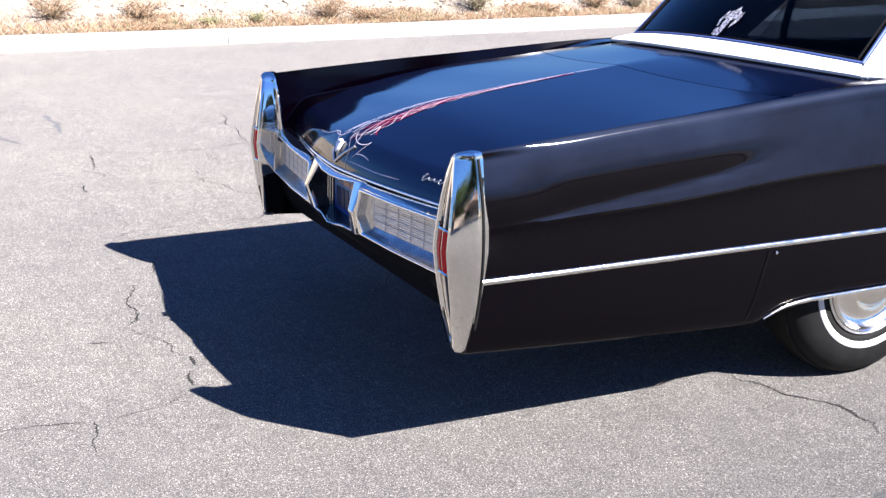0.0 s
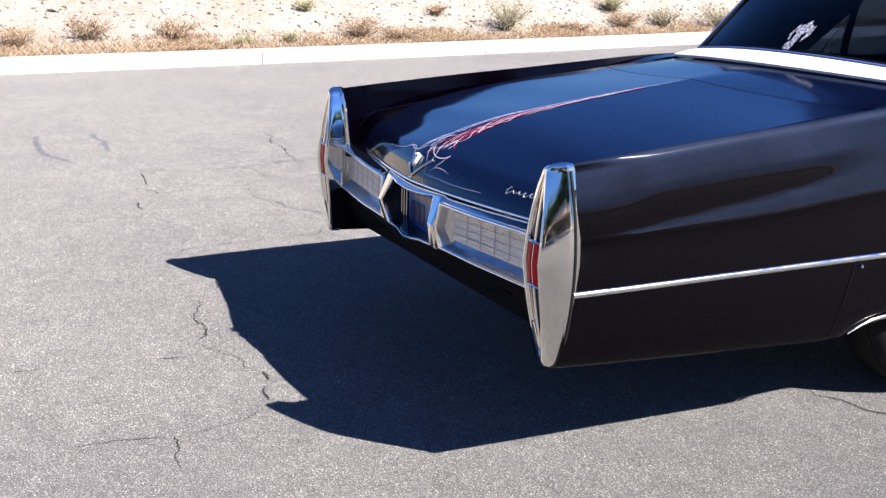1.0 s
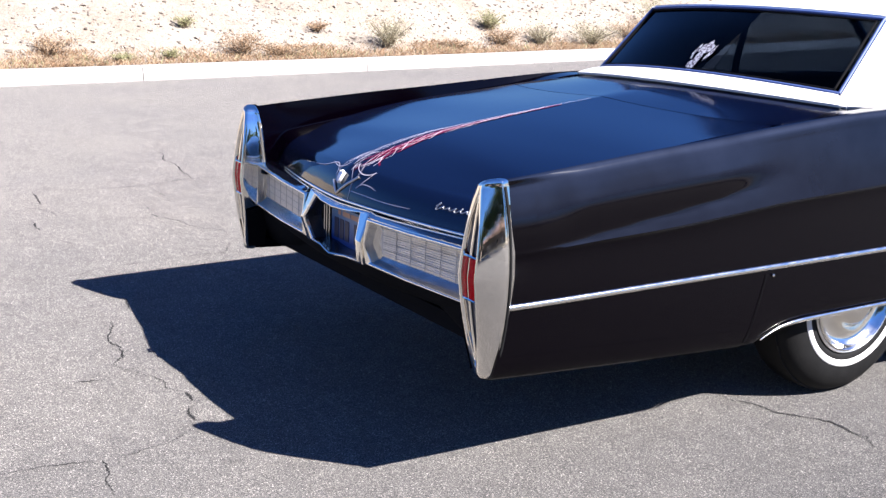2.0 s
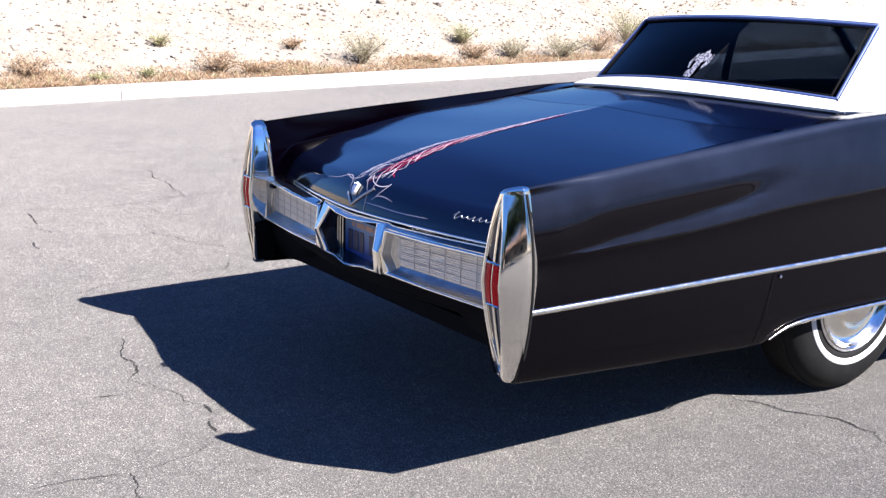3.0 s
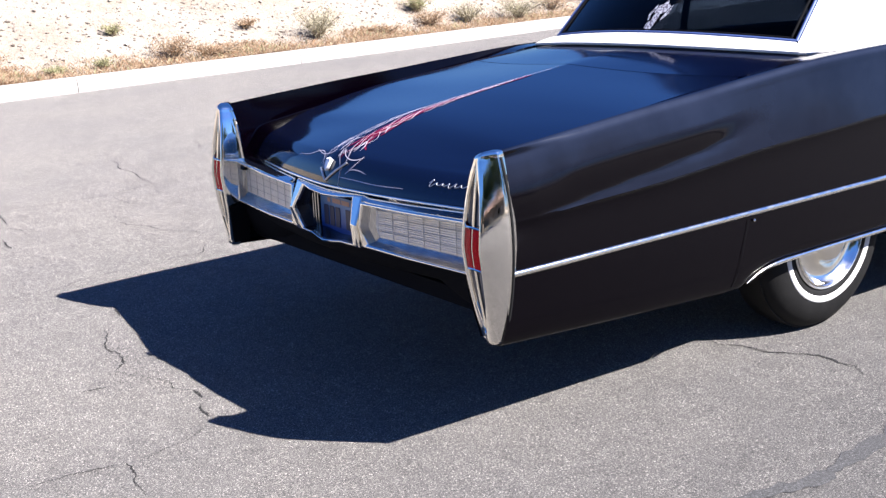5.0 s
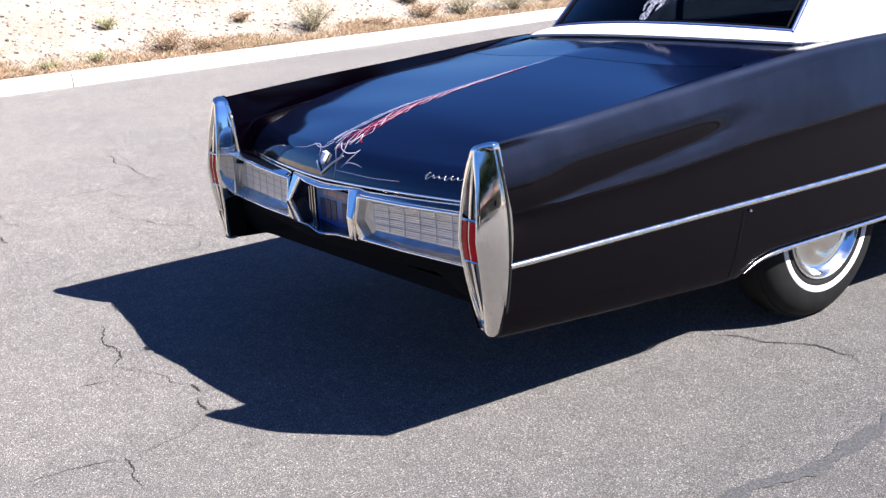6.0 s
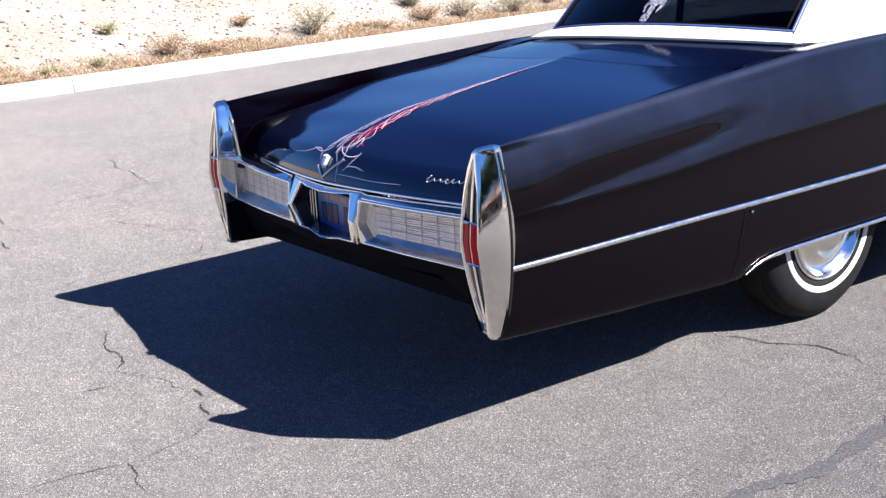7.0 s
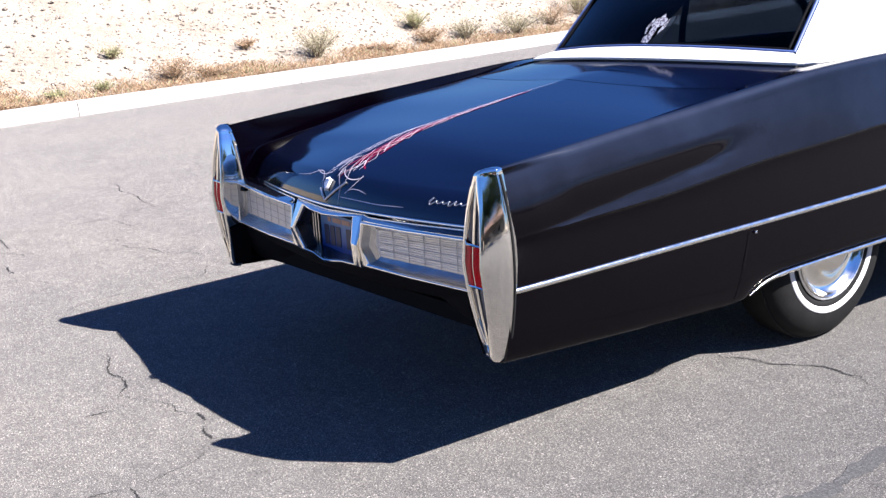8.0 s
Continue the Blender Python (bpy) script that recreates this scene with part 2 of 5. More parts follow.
def leafy(name, stops):
    m = mat(name, (0.1, 0.1, 0.05), 0.8)
    n = m.node_tree.nodes.new("ShaderNodeNewGeometry")
    tint = ramp(m, n.outputs["Random Per Island"], stops)
    to(m, tint, "Base Color")
    # thin leaves let some of the sun through
    thin, both_ways = m.node_tree.nodes.new("ShaderNodeBsdfTranslucent"), m.node_tree.nodes.new("ShaderNodeMixShader")
    m.node_tree.links.new(tint, thin.inputs[0])
    both_ways.inputs[0].default_value = 0.4
    m.node_tree.links.new(m.node_tree.nodes["Principled BSDF"].outputs[0], both_ways.inputs[1])
    m.node_tree.links.new(thin.outputs[0], both_ways.inputs[2])
    m.node_tree.links.new(both_ways.outputs[0], m.node_tree.nodes["Material Output"].inputs[0])
    return m


DRYGRASS = leafy("dry_grass", [(0.0, (0.23, 0.13, 0.065)), (0.5, (0.35, 0.245, 0.145)), (1.0, (0.44, 0.36, 0.25))])
SAGE = leafy("sage_leaf", [(0.0, (0.24, 0.225, 0.135)), (0.5, (0.34, 0.31, 0.2)), (1.0, (0.42, 0.38, 0.27))])
GREEN = leafy("green_weed", [(0.0, (0.21, 0.215, 0.1)), (0.6, (0.32, 0.31, 0.16)), (1.0, (0.4, 0.365, 0.22))])
LEAF = leafy("tree_leaf", [(0.0, (0.03, 0.05, 0.02)), (1.0, (0.08, 0.12, 0.04))])
BARK = mat("bark", (0.14, 0.1, 0.07), 0.9)
bump(BARK, noise_node(BARK, 20, 5), 0.6, 0.02)


# ---- mesh helpers ----
def finish(me, material, angle=35):
    me.materials.append(material)
    me.shade_smooth()
    me.set_sharp_from_angle(angle=radians(angle))


def part(name, bm, material, parent=None, label="", angle=35):
    me = bpy.data.meshes.new(name)
    bm.normal_update()
    rim = [e.is_boundary for e in bm.edges]
    bm.to_mesh(me)
    bm.free()
    finish(me, material, angle)
    for e, at_rim in zip(me.edges, rim):
        if at_rim:
            e.use_edge_sharp = True
    ob = new(name, me)
    if parent is not None:
        ob.parent = parent
    if label:
        tagged(ob, label)
    return ob


def data_part(name, verts, faces, material, parent=None, label="", angle=35):
    me = bpy.data.meshes.new(name)
    me.from_pydata([tuple(v) for v in verts], [], faces)
    me.update()
    finish(me, material, angle)
    ob = new(name, me)
    if parent is not None:
        ob.parent = parent
    if label:
        tagged(ob, label)
    return ob


def grid_bm(rows, bm=None, flip=False, loop=False):
    bm = bm or bmesh.new()
    vs = [[bm.verts.new(p) for p in r] for r in rows]
    for a, b in zip(vs, vs[1:]):
        n = len(a)
        for i in range(n if loop else n - 1):
            q = (a[i], a[(i + 1) % n], b[(i + 1) % n], b[i])
            try:
                bm.faces.new(q[::-1] if flip else q)
            except ValueError:
                pass
    return bm


def shell(ob, thick, offset=0.0):
    s = ob.modifiers.new("thickness", "SOLIDIFY")
    s.thickness, s.offset = thick, offset
    return ob


def bevel(ob, w, seg=2):
    b = ob.modifiers.new("edge", "BEVEL")
    b.width, b.segments, b.limit_method = w, seg, "ANGLE"
    return ob


def box_bm(x0, x1, y0, y1, z0, z1, bm=None):
    bm = bm or bmesh.new()
    m = Matrix.Translation(((x0 + x1) / 2, (y0 + y1) / 2, (z0 + z1) / 2)) @ Matrix.Diagonal((x1 - x0, y1 - y0, z1 - z0, 1))
    bmesh.ops.create_cube(bm, size=1, matrix=m)
    return bm


def tube_bm(path, radius, sides=8, bm=None, flat=1.0):
    """A tube along a path; radius may be a list; flat squeezes it."""
    bm = bm or bmesh.new()
    pts = [Vector(p) for p in path]
    rings = []
    for i, p in enumerate(pts):
        d = (pts[min(i + 1, len(pts) - 1)] - pts[max(i - 1, 0)]).normalized()
        up = Vector((0, 0, 1)) if abs(d.z) < 0.95 else Vector((1, 0, 0))
        s = d.cross(up).normalized()
        u = s.cross(d)
        r = radius[i] if isinstance(radius, (list, tuple)) else radius
        rings.append([bm.verts.new(p + s * math.cos(a) * r * flat + u * math.sin(a) * r) for a in [2 * math.pi * k / sides for k in range(sides)]])
    for a, b in zip(rings, rings[1:]):
        for i in range(sides):
            bm.faces.new((a[i], a[(i + 1) % sides], b[(i + 1) % sides], b[i]))
    bm.faces.new(rings[0][::-1])
    bm.faces.new(rings[-1])
    return bm


def lathe_bm(profile, sides=48, bm=None):
    """Turns (radius, y) points round the y axis."""
    bm = bm or bmesh.new()
    rows = [[(r * math.cos(2 * math.pi * k / sides), y, r * math.sin(2 * math.pi * k / sides)) for k in range(sides)] for r, y in profile]
    return grid_bm(rows, bm, loop=True)


def lerp(x, xs, ys):
    return float(np.interp(x, xs, ys))


def smooth_curve(pts, n):
    """n samples to each span of a Catmull-Rom curve through the points."""
    p = [np.array(q, float) for q in pts]
    p = [2 * p[0] - p[1]] + p + [2 * p[-1] - p[-2]]
    out = []
    for i in range(1, len(p) - 2):
        for k in range(n):
            t = k / n
            a, b, c, d = p[i - 1], p[i], p[i + 1], p[i + 2]
            out.append(0.5 * (2 * b + (c - a) * t + (2 * a - 5 * b + 4 * c - d) * t * t + (3 * b - a - 3 * c + d) * t ** 3))
    out.append(p[-2])
    return out


def spline(xs, ys):
    """A smooth function through the given places."""
    xs, ys = np.array(xs, float), np.array(ys, float)
    m = np.diff(ys) / np.diff(xs)
    d = np.concatenate([[m[0]], [0.0 if p * q <= 0 else 2 * p * q / (p + q) for p, q in zip(m, m[1:])], [m[-1]]])

    def f(x):
        x = min(max(x, xs[0]), xs[-1])
        i = min(int(np.searchsorted(xs, x, "right")) - 1, len(xs) - 2)
        h = xs[i + 1] - xs[i]
        t = (x - xs[i]) / h
        return float((2 * t ** 3 - 3 * t * t + 1) * ys[i] + (t ** 3 - 2 * t * t + t) * h * d[i] + (3 * t * t - 2 * t ** 3) * ys[i + 1] + (t ** 3 - t * t) * h * d[i + 1])
    return f


# ---- ground ----
def sstep(a, b, x):
    t = min(max((x - a) / (b - a), 0), 1)
    return t * t * (3 - 2 * t)


def road_z(x, y):
    """The road is faintly crowned, with a shallow dip behind the car."""
    dip = math.exp(-((x + 0.9) / 1.3) ** 2 - ((y + 0.5) / 1.3) ** 2)
    return 0.055 * sstep(-0.3, 3.2, y) * (1 - sstep(4.5, 9.5, y)) - 0.05 * sstep(-3, -9, y) - 0.055 * dip


def kerb_y(x):
    """The front foot of the far kerb, which bends away slowly."""
    x = min(max(x, -40), 40)
    return 9.93 + 0.165 * x + 0.0025 * x * abs(x)


NEAR_KERB = -24.0


def spaced(lo, hi, core_lo, core_hi, step, grow=1.35):
    out = list(np.arange(core_lo, core_hi + 1e-6, step))
    s, v = step, core_lo
    while v > lo:
        s *= grow
        v -= s
        out.insert(0, max(v, lo))
    s, v = step, core_hi
    while v < hi:
        s *= grow
        v += s
        out.append(min(v, hi))
    return out


def ground_z(x, y):
    ky = kerb_y(x)
    if y > ky + 0.16:
        d = y - ky - 0.16
        bank = 0.46 * max(d - 0.9, 0)
        top = 1.5 + 0.2 * noise.noise((x * 0.05, y * 0.05, 3))
        z = 0.15 + 0.03 * min(d, 1.5) + (bank if bank < top else top - 0.01 * (bank - top))
        amp = 0.02 + 0.1 * sstep(0.8, 3, d)
        return z + amp * noise.fractal((x * 0.7, y * 0.7, 0.3), 0.9, 2.1, 5) + amp * 0.35 * noise.noise((x * 4, y * 4, 1.0))
    if y < NEAR_KERB - 0.16:
        d = NEAR_KERB - 0.16 - y
        return 0.1 + 0.02 * min(d, 4) + 2.2 * sstep(18, 60, d) + 0.05 * noise.fractal((x * 0.4, y * 0.4, 0.7), 0.9, 2.1, 4)
    return -0.22


gx = spaced(-900, 900, -6, 16, 0.16)
rel = spaced(-900, 900, -2.0, 6.0, 0.14)
rows = [[(x, kerb_y(min(max(x, -40), 40)) + 0.2 + r, 0) for x in gx] for r in rel]
rows = [[(x, y, ground_z(min(max(x, -40), 40), y)) for x, y, _ in r] for r in rows]
tagged(part("ground", grid_bm(rows), DIRT, angle=180), "pale stony desert dirt rising in a bank behind the kerb", "ground", kind="structure")

rx = spaced(-300, 300, -4, 6, 0.2)
ry = [NEAR_KERB - 0.05] + list(np.arange(-23, -3, 1.0)) + list(np.arange(-3, 5.01, 0.2))
rows = [[(x, y, road_z(x, y)) for x in rx] for y in ry]
for k in range(1, 11):
    t = k / 10
    r = []
    for x in rx:
        y = 5.0 + (max(kerb_y(x), 5.6) + 0.02 - 5.0) * t
        r.append((x, y, road_z(x, 5.0) * (1 - sstep(0, 0.9, t))))
    rows.append(r)
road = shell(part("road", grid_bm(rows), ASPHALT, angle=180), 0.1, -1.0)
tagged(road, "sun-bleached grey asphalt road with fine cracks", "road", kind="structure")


def kerb_run(name, xs, line, side, label):
    """Cast kerb stones laid end to end with open joints."""
    holder = tagged(new(name), label, "kerb", kind="structure")
    for a, b in zip(xs, xs[1:]):
        a, b = a + 0.006, b - 0.006
        rows = []
        for k in range(5):
            x = a + (b - a) * k / 4
            y = line(x)
            prof = [(0, -0.1), (0.0, 0.06), (0.025, 0.15), (0.05, 0.172), (0.17, 0.178), (0.2, 0.16), (0.2, -0.1)]
            rows.append([(x, y + side * dy, z) for dy, z in prof])
        bm = grid_bm(rows)
        bm.faces.new([v for v in bm.verts][:7])
        bm.faces.new([v for v in bm.verts][-7:])
        bmesh.ops.recalc_face_normals(bm, faces=bm.faces)
        part("kerb_stone", bm, CONCRETE, holder, angle=50)
    return holder


kerb_run("kerb_far", [2.66 + 3.45 * k for k in range(-9, 11)], kerb_y, 1, "pale concrete kerb with joints along the far roadside")
# unseen dark strip, added so the car's paint mirrors no bright dirt
DARKSTRIP = mat("dark_strip", (0.06, 0.051, 0.03), 0.95)
to(DARKSTRIP, ramp(DARKSTRIP, noise_node(DARKSTRIP, 1.5, 8, 0.7), [(0.3, (0.03, 0.03, 0.018)), (0.7, (0.09, 0.075, 0.045))]), "Base Color")
rows = [[(x, y, ground_z(x, y) + 0.06) for x in np.linspace(-90, 90, 61)] for y in np.linspace(NEAR_KERB - 0.3, NEAR_KERB - 80, 40)]
tagged(part("dark_strip_near", grid_bm(rows, flip=True), DARKSTRIP, angle=180), "unseen dark strip added beyond the near kerb to dull reflections", "verge", kind="structure")
kerb_run("kerb_near", [-30.0 + 6 * k for k in range(14)], lambda x: NEAR_KERB, -1, "pale concrete kerb on the near roadside")


def ribbon(points, width, z_off, seed, jitter=0.03, step=0.05, taper=True, broken=False):
    """A thin wandering strip that lies on the road."""
    rnd = random.Random(seed)
    pts = []
    points = [tuple(float(v) for v in p) for p in smooth_curve(points, 4)]
    for (x0, y0), (x1, y1) in zip(points, points[1:]):
        n = max(2, int(math.hypot(x1 - x0, y1 - y0) / step))
        for k in range(n):
            t = k / n
            e = math.sin(math.pi * t)
            pts.append((x0 + (x1 - x0) * t + rnd.uniform(-1, 1) * jitter * e, y0 + (y1 - y0) * t + rnd.uniform(-1, 1) * jitter * e))
    pts.append(points[-1])
    verts, faces = [], []
    for i, (x, y) in enumerate(pts):
        a, b = pts[max(i - 1, 0)], pts[min(i + 1, len(pts) - 1)]
        d = math.hypot(b[0] - a[0], b[1] - a[1]) or 1
        nx, ny = -(b[1] - a[1]) / d, (b[0] - a[0]) / d
        w = width * (rnd.uniform(0.35, 1.3) if not broken else max(0.45, rnd.uniform(0.3, 1.1) + 1.1 * noise.noise((x * 9, y * 9, seed)))) * (min(1, 0.25 + 3 * min(i, len(pts) - 1 - i) / len(pts)) if taper else 1) / 2
        for s in (-1, 1):
            verts.append((x + s * nx * w, y + s * ny * w, road_z(x, y) + z_off))
        if i:
            k = 2 * i
            faces.append((k - 2, k - 1, k + 1, k))
    return verts, faces


crack_verts, crack_faces = [], []


def crack(width, *points):
    """One wandering crack through the given places."""
    v, f = ribbon(list(points), width, 0.0025, 40 + len(crack_verts), 0.008, 0.012, True, True)
    crack_faces.extend(tuple(k + len(crack_verts) for k in q) for q in f)
    crack_verts.extend(v)


crack(0.0112, (-0.223, 3.841), (-0.248, 3.593), (-0.276, 3.399))
crack(0.0088, (-0.353, 3.373), (-0.316, 3.331), (-0.287, 3.258), (-0.258, 3.222), (-0.264, 3.102))
crack(0.0104, (-0.418, 2.994), (-0.438, 2.878), (-0.432, 2.782))
crack(0.0048, (-0.443, 2.671), (-0.402, 2.603), (-0.376, 2.489), (-0.340, 2.413))
crack(0.0104, (1.020, 5.203), (1.025, 4.973), (0.942, 4.721), (0.958, 4.625), (0.952, 4.434), (0.898, 4.201), (0.900, 4.072), (0.876, 3.961))
crack(0.0085, (-0.218, 3.922), (0.107, 3.808), (0.488, 3.818), (0.595, 3.845), (0.761, 3.910), (0.868, 3.942), (0.982, 3.946), (1.134, 3.955), (1.396, 4.004))
crack(0.0048, (0.514, 3.734), (0.505, 3.607), (0.515, 3.386))
crack(0.0080, (0.298, 3.177), (0.289, 3.087))
crack(0.0072, (0.209, 3.061), (0.258, 2.959), (0.274, 2.862), (0.328, 2.778), (0.354, 2.696), (0.371, 2.588), (0.438, 2.501), (0.497, 2.435), (0.489, 2.332))
crack(0.0080, (0.426, 2.149), (0.363, 2.033), (0.333, 1.983), (0.275, 1.977), (0.202, 1.993), (0.116, 1.978))
crack(0.0048, (0.116, 1.978), (-0.014, 1.965), (-0.156, 1.949), (-0.356, 1.923), (-0.492, 1.855), (-0.657, 1.852), (-0.784, 1.873))
crack(0.0072, (1.943, 5.727), (1.933, 5.611), (1.853, 5.275), (1.743, 5.056))
crack(0.0064, (1.630, 5.023), (1.633, 4.920), (1.613, 4.769))
crack(0.0064, (-0.380, 1.429), (-0.394, 1.361), (-0.419, 1.247))
crack(0.0088, (-0.533, 1.155), (-0.553, 1.066), (-0.590, 0.992), (-0.616, 0.928), (-0.611, 0.873), (-0.598, 0.843), (-0.603, 0.786), (-0.614, 0.736), (-0.644, 0.689), (-0.678, 0.660))
crack(0.0048, (-0.678, 0.660), (-0.656, 0.607), (-0.634, 0.560), (-0.595, 0.511), (-0.561, 0.451), (-0.550, 0.411), (-0.562, 0.353), (-0.535, 0.318), (-0.514, 0.286))
crack(0.0096, (-0.514, 0.286), (-0.509, 0.245), (-0.514, 0.197))
crack(0.0096, (-0.548, 0.157), (-0.565, 0.095), (-0.565, 0.059), (-0.574, 0.023))
crack(0.0048, (-0.651, 1.353), (-0.603, 1.361), (-0.551, 1.359))
crack(0.0072, (-0.858, 0.539), (-0.806, 0.529), (-0.742, 0.518))
crack(0.0072, (-0.957, -0.144), (-0.958, -0.189), (-0.964, -0.246), (-0.989, -0.291), (-0.992, -0.339), (-0.992, -0.387))
crack(0.0048, (-1.319, -0.113), (-1.248, -0.116), (-1.155, -0.111), (-1.065, -0.124), (-0.966, -0.143))
crack(0.0048, (-0.899, -0.148), (-0.854, -0.145), (-0.796, -0.118), (-0.742, -0.114), (-0.677, -0.084), (-0.632, -0.056))
crack(0.0088, (1.320, -0.698), (1.301, -0.767), (1.341, -0.820), (1.365, -0.885), (1.367, -0.953), (1.461, -1.080), (1.483, -1.167), (1.466, -1.230), (1.479, -1.270), (1.435, -1.336), (1.415, -1.398))
crack(0.006, (-2.2, 5.45), (-1.22, 5.35), (0.16, 5.66), (1.54, 5.56), (3.03, 5.86))
crack(0.014, (2.1, 9.6), (2.8, 8.99), (3.6, 9.3))
crack(0.009, (1.18, 7.43), (1.36, 6.69), (1.21, 6.17))
crack(0.006, (-0.4, 6.9), (1.2, 7.05), (3.4, 7.3), (5.2, 7.9))
crack(0.007, (-1.39, 0.58), (-1.33, 0.575), (-1.25, 0.585))
tagged(data_part("road_cracks", crack_verts, crack_faces, CRACK), "thin dark wandering cracks in the asphalt", "crack", kind="stuff")
for i, pts in enumerate(([(-0.68, 5.66), (-0.7, 5.02), (-0.71, 4.66), (-0.58, 4.35)], [(-0.27, 5.66), (-0.24, 5.02), (-0.28, 4.65)])):
    v, f = ribbon(pts, 0.05, 0.002, 80 + i, 0.03, 0.05)
    tagged(data_part("tyre_mark", v, f, SKID), "faint dark rubber mark on the asphalt", "tyre mark", group="marks on the road", kind="structure")
v, f = ribbon([(-0.2, -1.9), (0.3, -1.72), (0.55, -1.77), (0.77, -1.75), (1.02, -1.72), (1.7, -1.6), (3.0, -1.5)], 0.065, 0.003, 90, 0.006, 0.045, False)
tagged(data_part("road_seam", v, f, PATCH), "dark sealed seam in the asphalt", "road seam", kind="structure")


# ---- the car: its nose points to +x, its tail stands at x = 0 ----
car = tagged(new("car"), "black two-door car with chrome tail fins and white vinyl roof", "car")

crest_z = spline([0, 0.06, 0.34, 0.62, 0.92, 1.22, 1.72, 2.2, 3.0, 4.2, 5.2, 5.85], [0.966, 0.971, 0.998, 1.024, 1.048, 1.074, 1.11, 1.12, 1.1, 1.07, 1.04, 1.0])
crest_y = spline([0, 0.4, 1.2, 2.0, 3.5, 5.0, 5.85], [0.94, 0.94, 0.93, 0.93, 0.94, 0.94, 0.92])
crease_z = spline([0, 0.18, 0.4, 0.67, 0.95, 1.26, 1.6, 2.03, 4.0, 5.85], [0.738, 0.748, 0.761, 0.773, 0.793, 0.818, 0.832, 0.851, 0.87, 0.85])
wide = spline([0, 0.3, 1.0, 2.0, 3.5, 5.0, 5.85], [0.985, 0.995, 1.005, 1.012, 1.015, 1.01, 0.98])
ledge_z = spline([0, 0.06, 0.09, 0.12, 0.2, 0.3, 0.476, 0.783, 1.108, 1.3, 1.75, 2.2, 4.2, 5.85], [0.735, 0.742, 0.756, 0.79, 0.868, 0.889, 0.92, 0.977, 1.034, 1.062, 1.106, 1.11, 1.05, 0.98])
REAR_X, FRONT_X = 0.05, 5.85
HUB_X, HUB_Z, TYRE_R = 1.765, 0.396, 0.395
FRONT_HUB = HUB_X + 3.29


def sill_z(x):
    return lerp(x, [0, 0.5, 1.06, 1.16, 1.2, 1.24, 1.28, 1.33, 1.4, 2.12, 2.2, 2.3, 2.36, 4.5, 4.6, 4.75, 4.9, 5.2, 5.35, 5.5, 5.85],
                [0.345, 0.319, 0.294, 0.296, 0.313, 0.329, 0.341, 0.349, 0.3535, 0.357, 0.34, 0.28, 0.25, 0.25, 0.43, 0.62, 0.69, 0.69, 0.62, 0.38, 0.38])


def flank(x, f, up, out):
    """How far out the fin's flank stands at a share f of its height: a shoulder, a hollow, a flare."""
    f0 = lerp(x, [0.15, 0.3, 0.67, 0.95, 1.2], [0.985, 0.93, 0.81, 0.74, 0.6])
    lip = min(0.6, 0.26 * (1 - f0) * up / out)
    rest = 1 - lip
    at = (0, 0.12, 0.26, 0.4, 0.52, 0.64, 0.76, 0.88, 1.0)
    shoulder = lerp(f, at, (0, 0.24, 0.48, 0.7, 0.85, 0.94, 0.98, 1.0, 1.0)) if x < 0.3 else lerp(f, at, (0, 0.27, 0.55, 0.8, 0.93, 0.97, 0.985, 1.0, 1.0))
    hollow = rest * shoulder + lip * max(0.0, (f - f0) / (1 - f0))
    return hollow + (f - hollow) * sstep(0.9, 1.3, x)


def body_half(x):
    """The half section at x from the deck's edge over the fin's crest down to the sill."""
    zc, yc, zk, w, zl, zs = crest_z(x), crest_y(x), crease_z(x), wide(x), ledge_z(x) - 0.03 * (1 - sstep(1.3, 1.75, x)), sill_z(x)
    k = sstep(0.05, 0.7, x)
    gap = zc - zl
    lean = min(0.012, 0.3 * gap)
    ledge = [(0.816 + (yc - 0.0075 - lean - 0.816) * k / 7, zl + min(0.02, 0.25 * gap) * (k / 7) ** 1.5) for k in range(8)]
    rise = min(0.02, 0.25 * gap)
    wall = [(yc - 0.007 - lean * (1 - k / 16), zl + rise + (gap - rise - 0.001) * (0.01 + 0.99 * k / 16)) for k in range(17)]
    inner = ledge + wall
    y1, z1 = yc + 0.02 - 0.01 * (1 - sstep(0.05, 0.4, x)), zc - 0.018
    upper = smooth_curve([(yc - 0.007, zc - 0.001), (yc + 0.01, zc - 0.005), (y1, z1)] + [(y1 + (w - y1) * flank(x, f, z1 - zk, w - y1), z1 + (zk - z1) * f) for f in (0.1, 0.2, 0.3, 0.4, 0.5, 0.6, 0.7, 0.76, 0.82, 0.88, 0.94, 1.0)], 2)
    low = zk - zs
    lower = smooth_curve([(w, zk), (w - 0.004 - 0.006 * k, zk - 0.03), (w - 0.006 * k, zk - 0.35 * low), (w - 0.003, zk - 0.6 * low), (w - 0.007, zk - 0.84 * low), (w - 0.018, zs + 0.01), (w - 0.038, zs), (w - 0.075, zs + 0.004)], 4)
    return [tuple(p) for p in inner[:-1] + list(upper[:-1]) + list(lower)]


